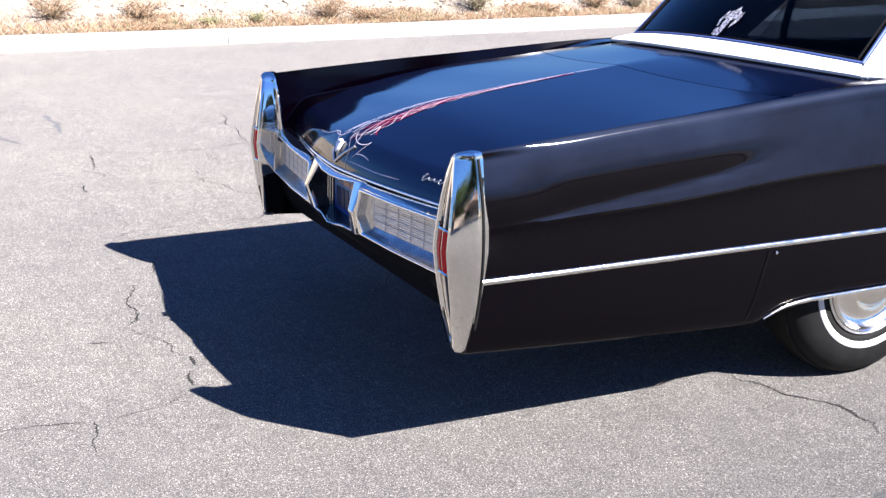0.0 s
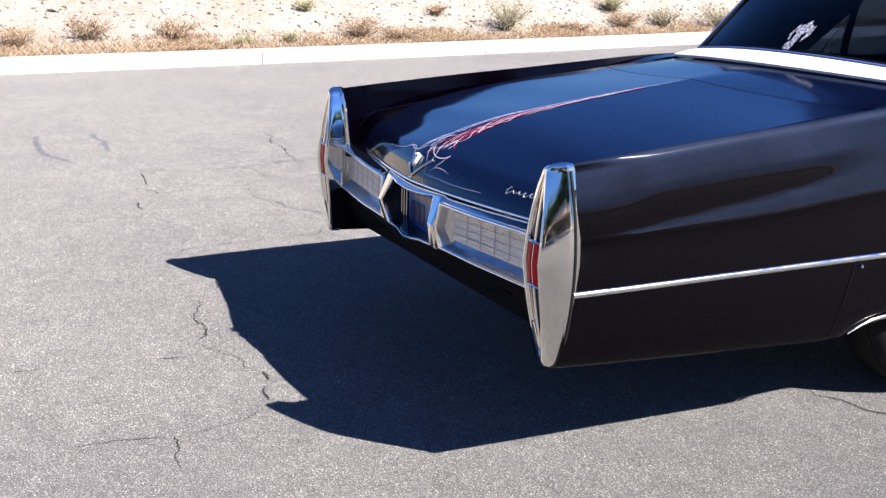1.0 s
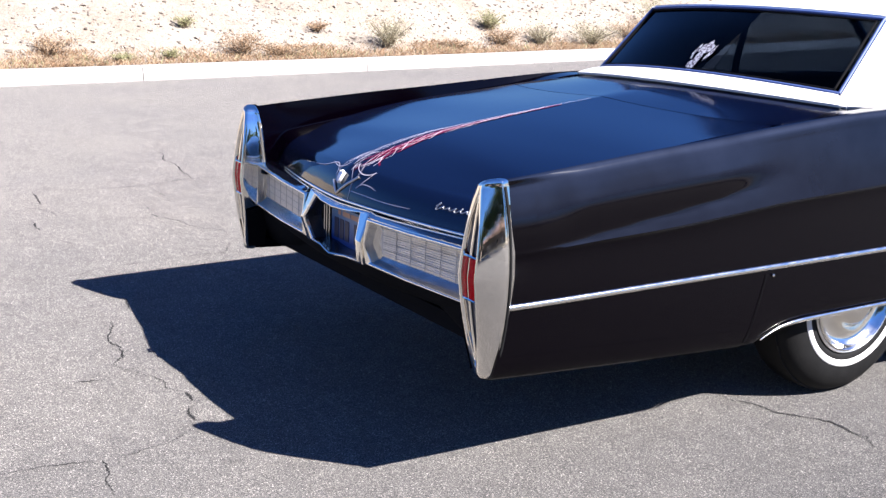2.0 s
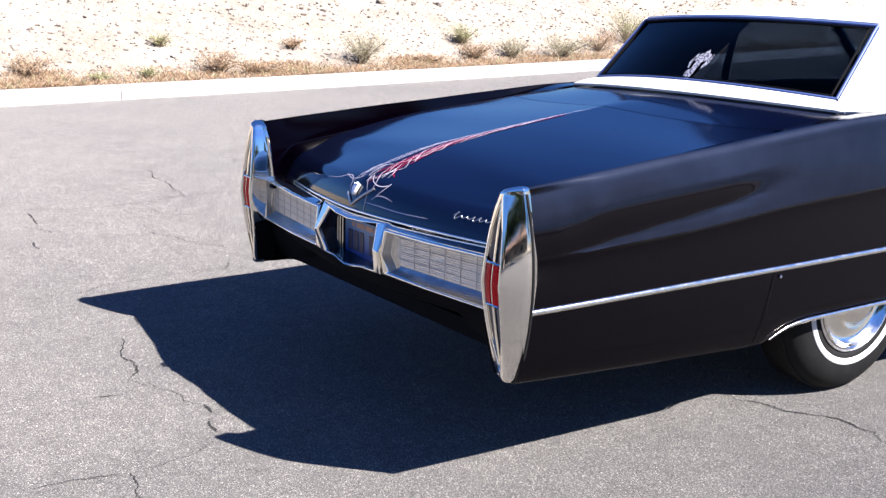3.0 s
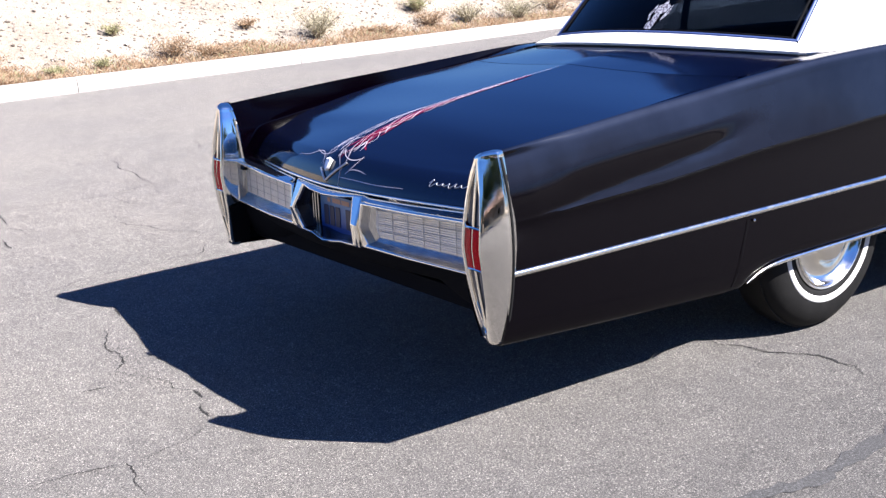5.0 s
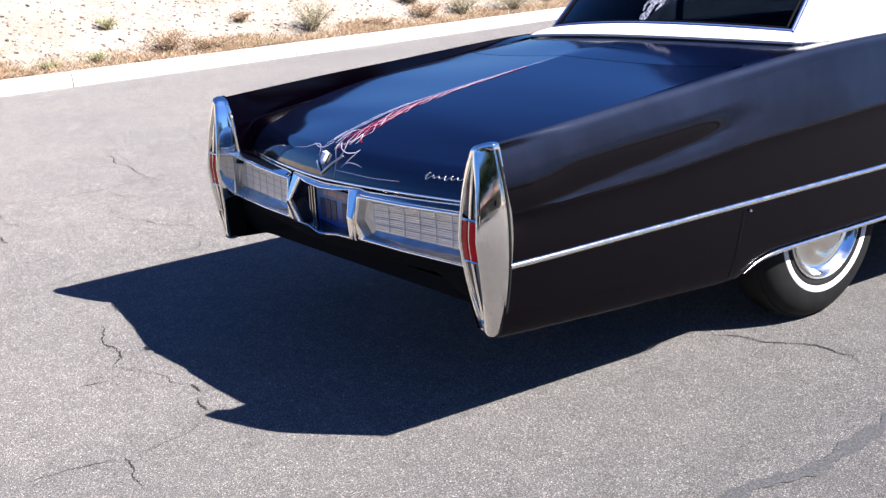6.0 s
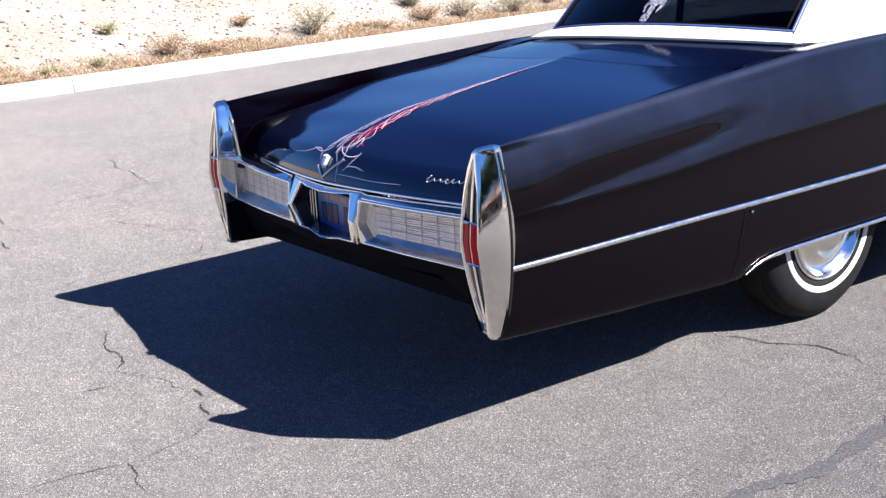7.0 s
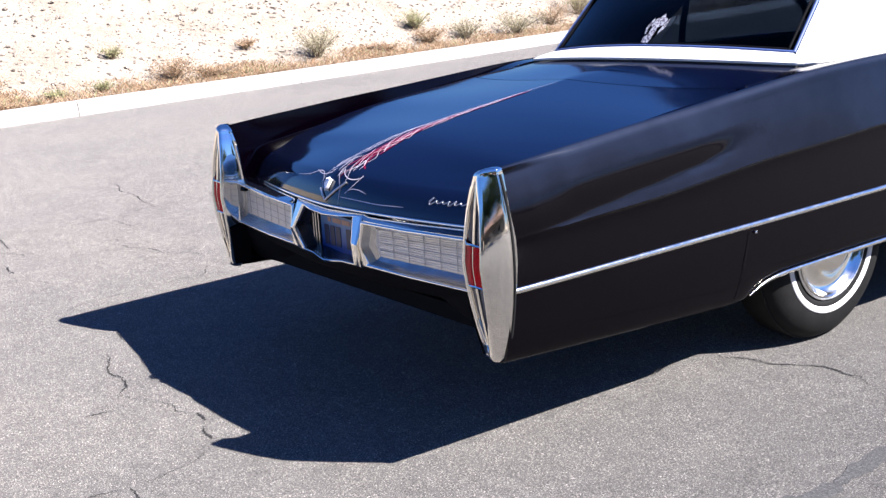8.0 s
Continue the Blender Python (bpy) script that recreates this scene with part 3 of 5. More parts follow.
def body_rows(side):
    xs = list(np.linspace(REAR_X, 0.24, 12)) + list(np.linspace(0.28, 1.1, 22)) + list(np.linspace(1.12, 1.38, 14)) + list(np.linspace(1.42, 2.1, 12)) + list(np.linspace(2.14, 2.4, 10)) + list(np.linspace(2.5, 4.4, 20)) + list(np.linspace(4.46, 5.5, 26)) + list(np.linspace(5.55, FRONT_X, 6))
    rows = []
    for x in xs:
        back = max(0.0, 1 - (x - REAR_X) / 0.35)
        rows.append([(x - (0.014 if z > 0.66 else 0.028) * back * ((z - 0.66) / 0.31) ** 2, side * (y - 0.008 * max(0, 1 - (x - REAR_X) / 0.12) * sstep(0.66, 0.74, z)), z) for y, z in body_half(x)])
    return rows


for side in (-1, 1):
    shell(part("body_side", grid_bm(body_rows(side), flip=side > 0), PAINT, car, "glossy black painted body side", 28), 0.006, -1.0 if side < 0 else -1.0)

# ---- the trunk lid, with its keel line and its sloped rear face ----
keel = spline([-0.05, 0.02, 0.07, 0.306, 0.582, 0.876, 1.078, 1.19, 1.45, 1.75], [0.882, 0.898, 0.911, 0.964, 1.007, 1.047, 1.072, 1.086, 1.118, 1.15])
LID_W = 0.81


def deck_z(x, y):
    a = min(abs(y) / LID_W, 1.1)
    edge = (ledge_z(x) if x > 0.3 else ledge_z(0.3) - 0.19 * (0.3 - x)) + 0.018 * sstep(0.2, 0.35, x) - 0.03 * sstep(0.7, 1.3, x) + 0.012 * sstep(1.3, 1.75, x)
    k = keel(x)
    fall = a - 0.14 * a ** 4
    return k - (k - edge) * fall


def lid_bend(y):
    a = abs(y) / LID_W
    return 0.045 + 0.2 * a ** 1.45


def lid_front(y):
    a = abs(y) / LID_W
    return 1.195 + 0.13 * a ** 2


def lid_foot(y):
    a = abs(y) / 0.708
    return (-0.028 + 0.115 * a ** 1.5, 0.756 - 0.004 * a)


def lid_profile(y, n_top=24):
    """From the front cut back to the bend and down to the foot."""
    xb, xf = lid_bend(y), lid_front(y)
    top = [(xf + (xb - xf) * (k / n_top) ** 0.85, 0) for k in range(n_top)]
    roll = lambda x: 0.03 * max(0.0, (xb + 0.42 - x) / 0.42) ** 2.2
    top = [(x, deck_z(x, y) - roll(x)) for x, _ in top]
    fx, fz = lid_foot(y)
    zb = deck_z(xb, y) - 0.03
    h = zb - fz
    face = smooth_curve([top[-2], (xb, zb), (xb - 0.36 * (xb - fx), zb - 0.15 * h), (fx + 0.31 * (xb - fx), fz + 0.58 * h), (fx + 0.1 * (xb - fx), fz + 0.24 * h), (fx, fz)], 6)
    return top[:-2] + [tuple(p) for p in face]


def lid_point(y, s, lift=0.0):
    """s from 0 at the front cut to 1 at the foot, by length."""
    p = np.array(lid_profile(y))
    d = np.concatenate([[0], np.cumsum(np.hypot(*np.diff(p, axis=0).T))])
    t = s * d[-1]
    x, z = np.interp(t, d, p[:, 0]), np.interp(t, d, p[:, 1])
    i = min(int(np.searchsorted(d, t)), len(p) - 1)
    dx, dz = p[i] - p[max(i - 1, 0)]
    n = math.hypot(dx, dz) or 1
    return Vector((x + dz / n * lift, y, z - dx / n * lift))


ys = sorted(set([round(v, 4) for v in list(np.linspace(-LID_W, LID_W, 41)) + [-0.02, -0.008, 0.008, 0.02]]))
rows = []
for y in ys:
    prof = lid_profile(y)
    rows.append([(x, y, z) for x, z in prof])
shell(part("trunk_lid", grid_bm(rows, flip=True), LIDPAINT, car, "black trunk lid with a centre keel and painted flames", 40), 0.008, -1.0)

# panel between trunk lid and rear window
def base_x(y):
    return 1.55 + 0.16 * (abs(y) / 0.8) ** 2


def base_z(y):
    return 1.136 - 0.03 * (abs(y) / 0.8) ** 2


rows = []
for y in np.linspace(-0.818, 0.818, 35):
    a = abs(y) / LID_W
    xf = lid_front(min(abs(y), LID_W)) + 0.006 + max(0, abs(y) - LID_W) * 0.3
    r = []
    for k in range(9):
        t = k / 8
        x = xf + (base_x(y) + 0.03 - xf) * t
        z0 = deck_z(xf, y)
        z = z0 + (base_z(y) - 0.004 - z0) * t
        r.append((x, y, z))
    rows.append(r)
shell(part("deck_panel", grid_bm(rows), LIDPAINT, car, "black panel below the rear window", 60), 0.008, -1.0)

# ---- white vinyl roof with the rear window ----
def win_bottom(u):
    """u from -1 to 1 across."""
    return Vector((1.795 - 0.125 * (1 - u * u), 0.72 * u, 1.141 + 0.036 * (1 - u * u)))


def win_top(u):
    return Vector((2.06 - 0.09 * (1 - u * u), 0.68 * u, 1.425 + 0.022 * (1 - u * u)))


def win_point(u, v, out=0.0):
    p = win_bottom(u).lerp(win_top(u), v)
    return p + Vector((-0.72, 0, 0.69)) * out


us = list(np.linspace(-1, 1, 29))
roof_bm = bmesh.new()
# strip below the window
rows = []
for k in range(6):
    t = k / 5
    rows.append([tuple(Vector((base_x(u * 0.82), u * 0.82, base_z(u * 0.82) + 0.004)).lerp(win_point(u, -0.03, 0.012), t) + Vector((0, 0, 0.004)) * math.sin(math.pi * t)) for u in us])
grid_bm(rows, roof_bm, flip=True)
# header over the window and the top
def roof_top(x, y):
    a = abs(y) / 0.7
    z = lerp(x, [1.9, 2.1, 2.4, 2.8, 3.2, 3.5], [1.455, 1.482, 1.502, 1.508, 1.495, 1.465])
    return z - 0.035 * a ** 2 - 0.03 * a ** 6


rows = [[tuple(win_point(u, 1.03, 0.012)) for u in us]]
for x in (0.02, 0.05, 0.1, 0.2, 0.35, 0.6, 0.9, 1.2, 1.45):
    r = []
    for u in us:
        p = win_top(u)
        xx = p.x + 0.02 + x
        y = u * lerp(x, [0, 0.3, 1.0, 1.5], [0.7, 0.73, 0.73, 0.68])
        z = roof_top(xx, y)
        zw = p.z + 0.012
        r.append((xx, y, zw + (z - zw) * sstep(0, 0.3, x)))
    rows.append(r)
grid_bm(rows, roof_bm, flip=True)
shell(part("roof", roof_bm, VINYL, car, "white grained vinyl roof covering", 60), 0.012, 0.0)
for side in (-1, 1):
    rows = []
    for k in range(26):
        t = k / 25
        inner = Vector((base_x(0.82), 0.82, base_z(0.82) + 0.004)).lerp(win_point(1.014, -0.03, 0.012), t / 0.16) if t < 0.16 else Vector(win_point(1.014, -0.03 + 1.06 * (t - 0.16) / 0.84, 0.012))
        inner.y *= side
        r = []
        for j in range(15):
            s = j / 14
            fx = lerp(t, [0, 1], [2.62, 2.86])
            x = inner.x + (fx - inner.x) * s
            yo = lerp(t, [0, 0.1, 0.85, 1], [crest_y(x) - 0.02, crest_y(x) - 0.03, 0.735, 0.71])
            y = abs(inner.y) + (yo - abs(inner.y)) * (1 - (1 - min(s * 2.4, 1)) ** 1.7)
            zo = lerp(t, [0, 1], [crest_z(x) - 0.012, roof_top(x, 0.7)])
            z = inner.z + (zo - inner.z) * (1 - (1 - min(s * 2.4, 1)) ** 1.7)
            r.append((x, side * y, z))
        rows.append(r)
    shell(part("sail_panel", grid_bm(rows, flip=side > 0), VINYL, car, "wide white vinyl rear roof pillar", 60), 0.012, 0.0)

rows = [[tuple(win_point(u, v, 0.004 + 0.02 * (1 - u * u) * math.sin(math.pi * v))) for u in us] for v in np.linspace(0.0, 1.0, 9)]
window = shell(part("rear_window", grid_bm(rows), GLASS, car, "dark tinted curved rear window glass", 180), 0.005, 0.0)
edge = [win_point(u, 0.0, 0.012) for u in us] + [win_point(1, v, 0.012) for v in np.linspace(0.1, 1, 8)] + [win_point(u, 1.0, 0.012) for u in us[::-1]] + [win_point(-1, v, 0.012) for v in np.linspace(0.9, 0.0, 9)]
part("window_frame", tube_bm(edge, 0.0075, 8), TRIMBLUE, window, "bright bluish metal window surround", 60)
edge2 = [win_point(u, 0.035, 0.012) for u in np.linspace(-0.97, 0.97, 29)] + [win_point(0.965, v, 0.012) for v in np.linspace(0.1, 0.96, 8)] + [win_point(u, 0.965, 0.012) for u in np.linspace(0.965, -0.965, 29)] + [win_point(-0.965, v, 0.012) for v in np.linspace(0.9, 0.05, 9)]
part("window_seal", tube_bm(edge2, 0.005, 6), DARK, window, "black rubber seal")
# the sticker: one pale plain shape with prongs, on the glass
bm = bmesh.new()


def sticker(*pts):
    bm.faces.new([bm.verts.new(tuple(win_point(u, v, 0.0135 + 0.02 * (1 - u * u) * math.sin(math.pi * v)))) for u, v in pts])


sticker((0.006, 0.012), (0.035, 0.058), (0.034, 0.110), (0.009, 0.156), (-0.036, 0.136), (-0.032, 0.075), (-0.018, 0.021))
sticker((0.009, 0.156), (0.007, 0.209), (-0.001, 0.248), (-0.040, 0.243), (-0.044, 0.195), (-0.036, 0.136))
sticker((0.023, 0.267), (0.009, 0.310), (0.005, 0.358), (-0.024, 0.385), (-0.045, 0.445), (-0.061, 0.390), (-0.089, 0.360), (-0.087, 0.309), (-0.073, 0.266), (-0.040, 0.243), (-0.001, 0.248))
sticker((0.037, 0.157), (0.052, 0.231), (0.042, 0.292), (0.029, 0.355), (0.024, 0.385), (0.012, 0.329), (0.025, 0.272), (0.033, 0.225), (0.027, 0.164))
sticker((-0.106, 0.379), (-0.108, 0.313), (-0.109, 0.253), (-0.091, 0.202), (-0.069, 0.146), (-0.066, 0.193), (-0.078, 0.254), (-0.089, 0.304))
part("sticker", bm, DECAL, window, "pale irregular sticker on the glass")

# ---- cabin, windscreen, hood and underside ----
cab = box_bm(1.75, 4.1, -0.88, 0.88, 0.3, 0.34)
box_bm(1.62, 2.2, -0.7, 0.7, 1.0, 1.03, cab)
box_bm(3.95, 4.25, -0.86, 0.86, 0.7, 1.0, cab)
part("cabin_floor", cab, SEAT, car, "dark cabin lining with parcel shelf")
for x in (2.35, 3.3):
    bm = box_bm(x - 0.5, x, -0.68, 0.68, 0.45, 0.62)
    bmesh.ops.create_cube(bm, size=1, matrix=pose(x - 0.45 + (0.02 if x < 3 else -0.02), 0, 0.82, 0, -14) @ Matrix.Diagonal((0.16, 1.34, 0.5, 1)))
    bevel(part("bench_seat", bm, SEAT, car, "dark vinyl bench seat"), 0.05, 3)
rows = [[(3.5 + 0.62 * (1 - v) - 0.12 * (1 - v) * (u * u) - 0.05 * u * u, u * (0.66 + 0.16 * (1 - v)), 1.08 + 0.38 * v) for u in us] for v in np.linspace(0, 1, 6)]
shell(part("windscreen", grid_bm(rows), CLEAR, car, "clear curved windscreen", 180), 0.005)
for side in (-1, 1):
    rows = [[(2.7 + 0.12 * v + (1.3 - 0.55 * v) * s, side * (0.9 - 0.2 * v), 1.09 + 0.35 * v) for s in np.linspace(0, 1, 5)] for v in np.linspace(0, 1, 5)]
    shell(part("side_window", grid_bm(rows), CLEAR, car, "clear side window glass", 180), 0.005)
    part("door_pillar", tube_bm([(2.785, side * 0.81, 1.06), (2.787, side * 0.8, 1.18), (2.795, side * 0.78, 1.3), (2.81, side * 0.73, 1.44)], 0.019, 8), SEAT, car, "dark door pillar")
    part("screen_pillar", tube_bm([(4.0, side * 0.8, 1.06), (3.75, side * 0.74, 1.26), (3.46, side * 0.67, 1.46)], 0.03, 8), CHROME, car)
rows = [[(x, y, ledge_z(x) + 0.03 * (1 - (y / 0.72) ** 2) + 0.012 * max(0, 1 - abs(y) / 0.06)) for y in np.linspace(-0.72, 0.72, 25)] for x in np.linspace(4.1, FRONT_X, 12)]
shell(part("hood", grid_bm(rows), PAINT, car, "black bonnet", 40), 0.008)
fr = box_bm(FRONT_X - 0.05, FRONT_X + 0.02, -0.93, 0.93, 0.38, 0.95)
bevel(part("nose_panel", fr, GRILLE, car, "bright grille front"), 0.02)
bevel(part("front_bumper", box_bm(FRONT_X, FRONT_X + 0.12, -0.96, 0.96, 0.4, 0.58), CHROME, car, "chrome front bumper"), 0.04, 3)
part("trunk_floor", box_bm(0.12, 1.2, -0.88, 0.88, 0.38, 0.44), DARK, car, "dark underside of the trunk")
part("chassis", box_bm(1.2, 2.3, -0.6, 0.6, 0.33, 0.39), DARK, car, "dark chassis")
part("cabin_underside", box_bm(2.35, 4.5, -0.92, 0.92, 0.255, 0.32), DARK, car, "dark chassis")
part("engine_tray", box_bm(4.5, 5.7, -0.6, 0.6, 0.3, 0.36), DARK, car, "dark chassis")
part("rear_axle", tube_bm([(HUB_X, -0.75, HUB_Z), (HUB_X, 0.75, HUB_Z)], 0.05, 12), DARK, car, "dark steel axle")
for side in (-1, 1):
    bm = grid_bm([[(x, side * y, z) for x, z in ((1.22, 0.4), (1.24, 0.7), (1.4, 0.9), (1.77, 0.95), (2.1, 0.9), (2.28, 0.7), (2.3, 0.36))] for y in (0.62, 0.95)])
    vs = list(bm.verts)
    bm.faces.new(vs[:7])
    part("wheel_housing", bm, DARK, car, "dark wheel housing")

# ---- wheels ----
def wheel(x, side):
    w = new("wheel")
    w.parent = car
    w.matrix_local = pose(x, side * 0.93, HUB_Z + (0.012 if side > 0 else 0)) @ (Matrix.Identity(4) if side < 0 else pose(0, 0, 0, 0, 0, 180))
    R = TYRE_R
    tyre = [(0.21, 0.012), (0.225, 0.0), (0.243, -0.004), (0.285, -0.006), (0.315, -0.003), (0.345, 0.006), (0.368, 0.022), (0.382, 0.038), (R, 0.062), (R, 0.105), (R, 0.15), (R - 0.008, 0.18), (0.36, 0.2), (0.29, 0.205), (0.21, 0.19)]
    part("tyre", lathe_bm(tyre, 72), RUBBER, w, "black tyre", 30)
    part("whitewall", lathe_bm([(0.25, -0.004), (0.253, -0.0085), (0.274, -0.0095), (0.277, -0.006)], 72), WHITEWALL, w, "white tyre sidewall ring", 60)
    rim = [(0.222, -0.004), (0.216, -0.01), (0.205, -0.006), (0.198, 0.012), (0.18, 0.03), (0.16, 0.034), (0.15, 0.03)]
    part("rim", lathe_bm(rim, 72), DULL, w, "satin steel rim", 60)
    for r, y in ((0.389, 0.049),):
        part("tread_rib", lathe_bm([(r - 0.003, y - 0.003), (r + 0.004, y - 0.004), (r + 0.006, y + 0.002), (r + 0.001, y + 0.004)], 72), RUBBER, w, "", 20)
    cap = [(0.212, -0.011), (0.206, -0.015), (0.196, -0.006), (0.182, 0.016), (0.16, 0.022), (0.13, 0.012), (0.112, 0.003), (0.106, -0.012), (0.09, -0.026), (0.055, -0.034), (0.02, -0.037), (0.001, -0.0375)]
    part("hubcap", lathe_bm(cap, 72), TRIM, w, "polished chrome hubcap", 60)
    return w


for x in (HUB_X, FRONT_HUB):
    for side in (-1, 1):
        wheel(x, side)

# ---- tail fin ends of chrome with the lamps ----
KNEE = 0.672


def bent(z, at_knee, up, p_up, down, p_down):
    """A value that changes from the knee by up towards the top and by down towards the foot."""
    if z > KNEE:
        return at_knee + up * ((z - KNEE) / 0.3) ** p_up
    return at_knee + down * ((KNEE - z) / 0.33) ** p_down


def fin_back(z):
    return bent(z, -0.047, 0.038, 1.2, 0.048, 1.15)


def fin_in(z):
    return bent(z, 0.861, 0.036, 2.4, 0.05, 2.0)


def fin_out(z):
    return bent(z, 0.957, -0.04, 1.7, -0.02, 1.5)


def fin_side(z):
    return bent(z, 0.997, -0.046, 1.9, -0.038, 2.2)


def fin_join(z):
    return bent(z, 0.05, -0.01, 2.0, -0.018, 2.0)


def lamp_in(z):
    """Half width of the lamp's opening, nil at its two tips."""
    return max(0.0, min(1.0, (z - 0.379) / 0.1)) ** 0.55 * max(0.0, min(1.0, (0.948 - z) / 0.11)) ** 0.55


def fin_end(side):
    top = new("tail_fin_end")
    top.parent = car
    tagged(top, "chrome tail fin end with tall lamp")
    zs = sorted(set(list(np.linspace(0.368, 0.957, 60)) + [KNEE - 0.004, KNEE, KNEE + 0.004]))
    rows = []
    for z in zs:
        xb, yi, yo, xj = fin_back(z), fin_in(z), fin_out(z), fin_join(z)
        ny = fin_side(z)
        rim = 0.008
        xi = lerp(z, [0.37, 0.55, 0.74, 0.96], [0.03, 0.045, 0.062, 0.04])
        pts = [(xi + 0.012, yi + 0.02), (xi + 0.009, yi - 0.002), (xi + 0.006, yi - 0.014), (xi, yi - 0.016), (xi - 0.004, yi - 0.011)]
        pts += [(xi - 0.006 + (xb + 0.012 - xi + 0.006) * t, yi - 0.010 + 0.005 * t) for t in (0.0, 0.33, 0.66, 1.0)]
        pts += [(xb + 0.004, yi - 0.003), (xb, yi + 0.002)]
        mid = (yi + yo) / 2
        half = max((yo - yi) / 2 - rim, 0.0006) * lamp_in(z)
        deep = 0.034 * min(1, half / 0.012)
        pts += [(xb + 0.0005, mid - half - 0.002), (xb + 0.003, mid - half), (xb + deep, mid - half + 0.003), (xb + deep, mid + half - 0.003), (xb + 0.003, mid + half), (xb + 0.0005, mid + half + 0.002)]
        pts += [(xb, yo - 0.003), (xb + 0.002, yo)]
        for k in range(1, 9):
            t = k / 8
            pts.append((xb + 0.002 + (xj - xb - 0.002) * t, yo + (ny - yo) * (1 - (1 - t) ** 1.22)))
        pts += [(xj + 0.005, ny - 0.001), (xj + 0.03, ny - 0.012)]
        rows.append([(x, side * y, z) for x, y in pts])

    def dome(row, sign, high):
        cx, cy = 0.035, side * 0.93
        out = []
        for k in range(1, 9):
            a = math.pi / 2 * k / 8
            f = max(math.cos(a) ** 0.45, 0.03)
            out.append([(cx + (x - cx) * f, cy + (y - cy) * f, z + sign * high * math.sin(a)) for x, y, z in row])
        return out

    rows = dome(rows[0], -1, 0.026)[::-1] + rows + dome(rows[-1], 1, 0.02)
    # the crown falls towards the inner shoulder
    rows = [[(x, y, z - 0.3 * max(0.0, 0.93 - abs(y)) * sstep(0.9, 0.965, z)) for x, y, z in row] for row in rows]
    part("chrome_end", grid_bm(rows, flip=side < 0), CHROME, top, "pitted chrome casing", 40)
    # dark rubber strip where the casing meets the painted fin
    part("gasket", tube_bm([(fin_join(z) + 0.006, side * (fin_side(z) - 0.0005), z) for z in np.linspace(0.36, 0.955, 40)], 0.0055, 8), RUBBER, top, "black rubber strip", 60)
    part("edge_bead", tube_bm([(fin_join(z) - 0.001, side * (fin_side(z) - 0.0005), z) for z in np.linspace(0.375, 0.957, 40)], 0.0022, 6), CHROME, top, "fine chrome bead", 60)

    # lamp parts
    def slab(name, z0, z1, depth, inset, material, label, parts=((-1, 1),)):
        for a, b in parts:
            front = []
            for z in np.linspace(z0, z1, 14):
                xb, yi, yo = fin_back(z), fin_in(z), fin_out(z)
                mid, half = (yi + yo) / 2, max((yo - yi) / 2 - 0.009, 0.0006) * lamp_in(z) - inset
                half = max(half, 0.0004)
                front.append([(xb + depth + 0.008 * abs(c) ** 2, side * (mid + half * c), z) for c in np.linspace(a, b, 6)])
            shell(part(name, grid_bm(front, flip=side < 0), material, top, label, 60), 0.006, 0.0)
    slab("red_lens", 0.602, 0.732, 0.005, 0.001, REDLENS, "ruby red lamp lens", ((-0.96, -0.14), (0.14, 0.96)))
    slab("upper_lens", 0.739, 0.94, 0.02, 0.001, CLEARLENS, "smoky upper lamp lens", ((-0.96, -0.12), (0.12, 0.96)))
    slab("lower_lens", 0.43, 0.595, 0.018, 0.001, CLEARLENS, "smoky lower lamp lens", ((-0.96, -0.12), (0.12, 0.96)))
    slab("foot_reflector", 0.39, 0.43, 0.016, 0.001, CHROME, "bright reflector at the lamp's foot")
    zz = np.linspace(0.402, 0.925, 24)
    part("centre_bar", tube_bm([(fin_back(z) + 0.008, side * (fin_in(z) + fin_out(z)) / 2, z) for z in zz], 0.0045, 8), CHROME, top, "slim chrome bar")
    for z in (0.598, 0.735):
        part("cross_bar", tube_bm([(fin_back(z) + 0.008, side * (fin_in(z) + 0.01), z), (fin_back(z) + 0.001, side * (fin_in(z) + fin_out(z)) / 2, z + 0.004), (fin_back(z) + 0.008, side * (fin_out(z) - 0.01), z)], 0.004, 6), CHROME, top, "slim chrome bar")


for side in (-1, 1):
    fin_end(side)
    prof = [(y, z) for y, z in body_half(REAR_X)[:23]]
    rows = [[(REAR_X - 0.014 * ((z - 0.66) / 0.31) ** 2 + 0.003, side * y, z - 0.001) for y, z in prof], [(REAR_X - 0.004, side * y, 0.5 * z + 0.345) for y, z in prof], [(REAR_X - 0.006, side * y, 0.69) for y, z in prof]]
    shell(part("fin_inner_panel", grid_bm(rows), PAINT, car, "black inner fin panel", 60), 0.004)
    rows = [[(x, side * 0.814, z) for z in np.linspace(0.69, ledge_z(x) - 0.032, 4)] for x in np.linspace(REAR_X - 0.005, 0.24, 9)]
    shell(part("fin_foot_panel", grid_bm(rows), PAINT, car, "black panel beside the trunk lid", 60), 0.004)

# ---- rear bumper ----
GRILLELINE = mat("grille_line", (0.5, 0.46, 0.4), 0.5, 0.3)
SURROUND = mat("satin_surround", (0.5, 0.48, 0.44), 0.24, 0.9)
to(SURROUND, ramp(SURROUND, noise_node(SURROUND, 30, 5), [(0.3, (0.38, 0.36, 0.33)), (0.7, (0.6, 0.58, 0.53))]), "Base Color")
RECESS = mat("recess_metal", (0.09, 0.085, 0.085), 0.2, 0.8)
GRILLEBACK = mat("grille_back", (0.66, 0.61, 0.53), 0.5, 0.25)
bumper = new("rear_bumper")
bumper.parent = car
tagged(bumper, "chrome rear bumper with recessed grilles")


def face_x(a):
    """How far back the bumper's rim stands at a distance a from the middle."""
    return lerp(a, [0, 0.2, 0.25, 0.86], [-0.052, -0.05, -0.048, 0.029])


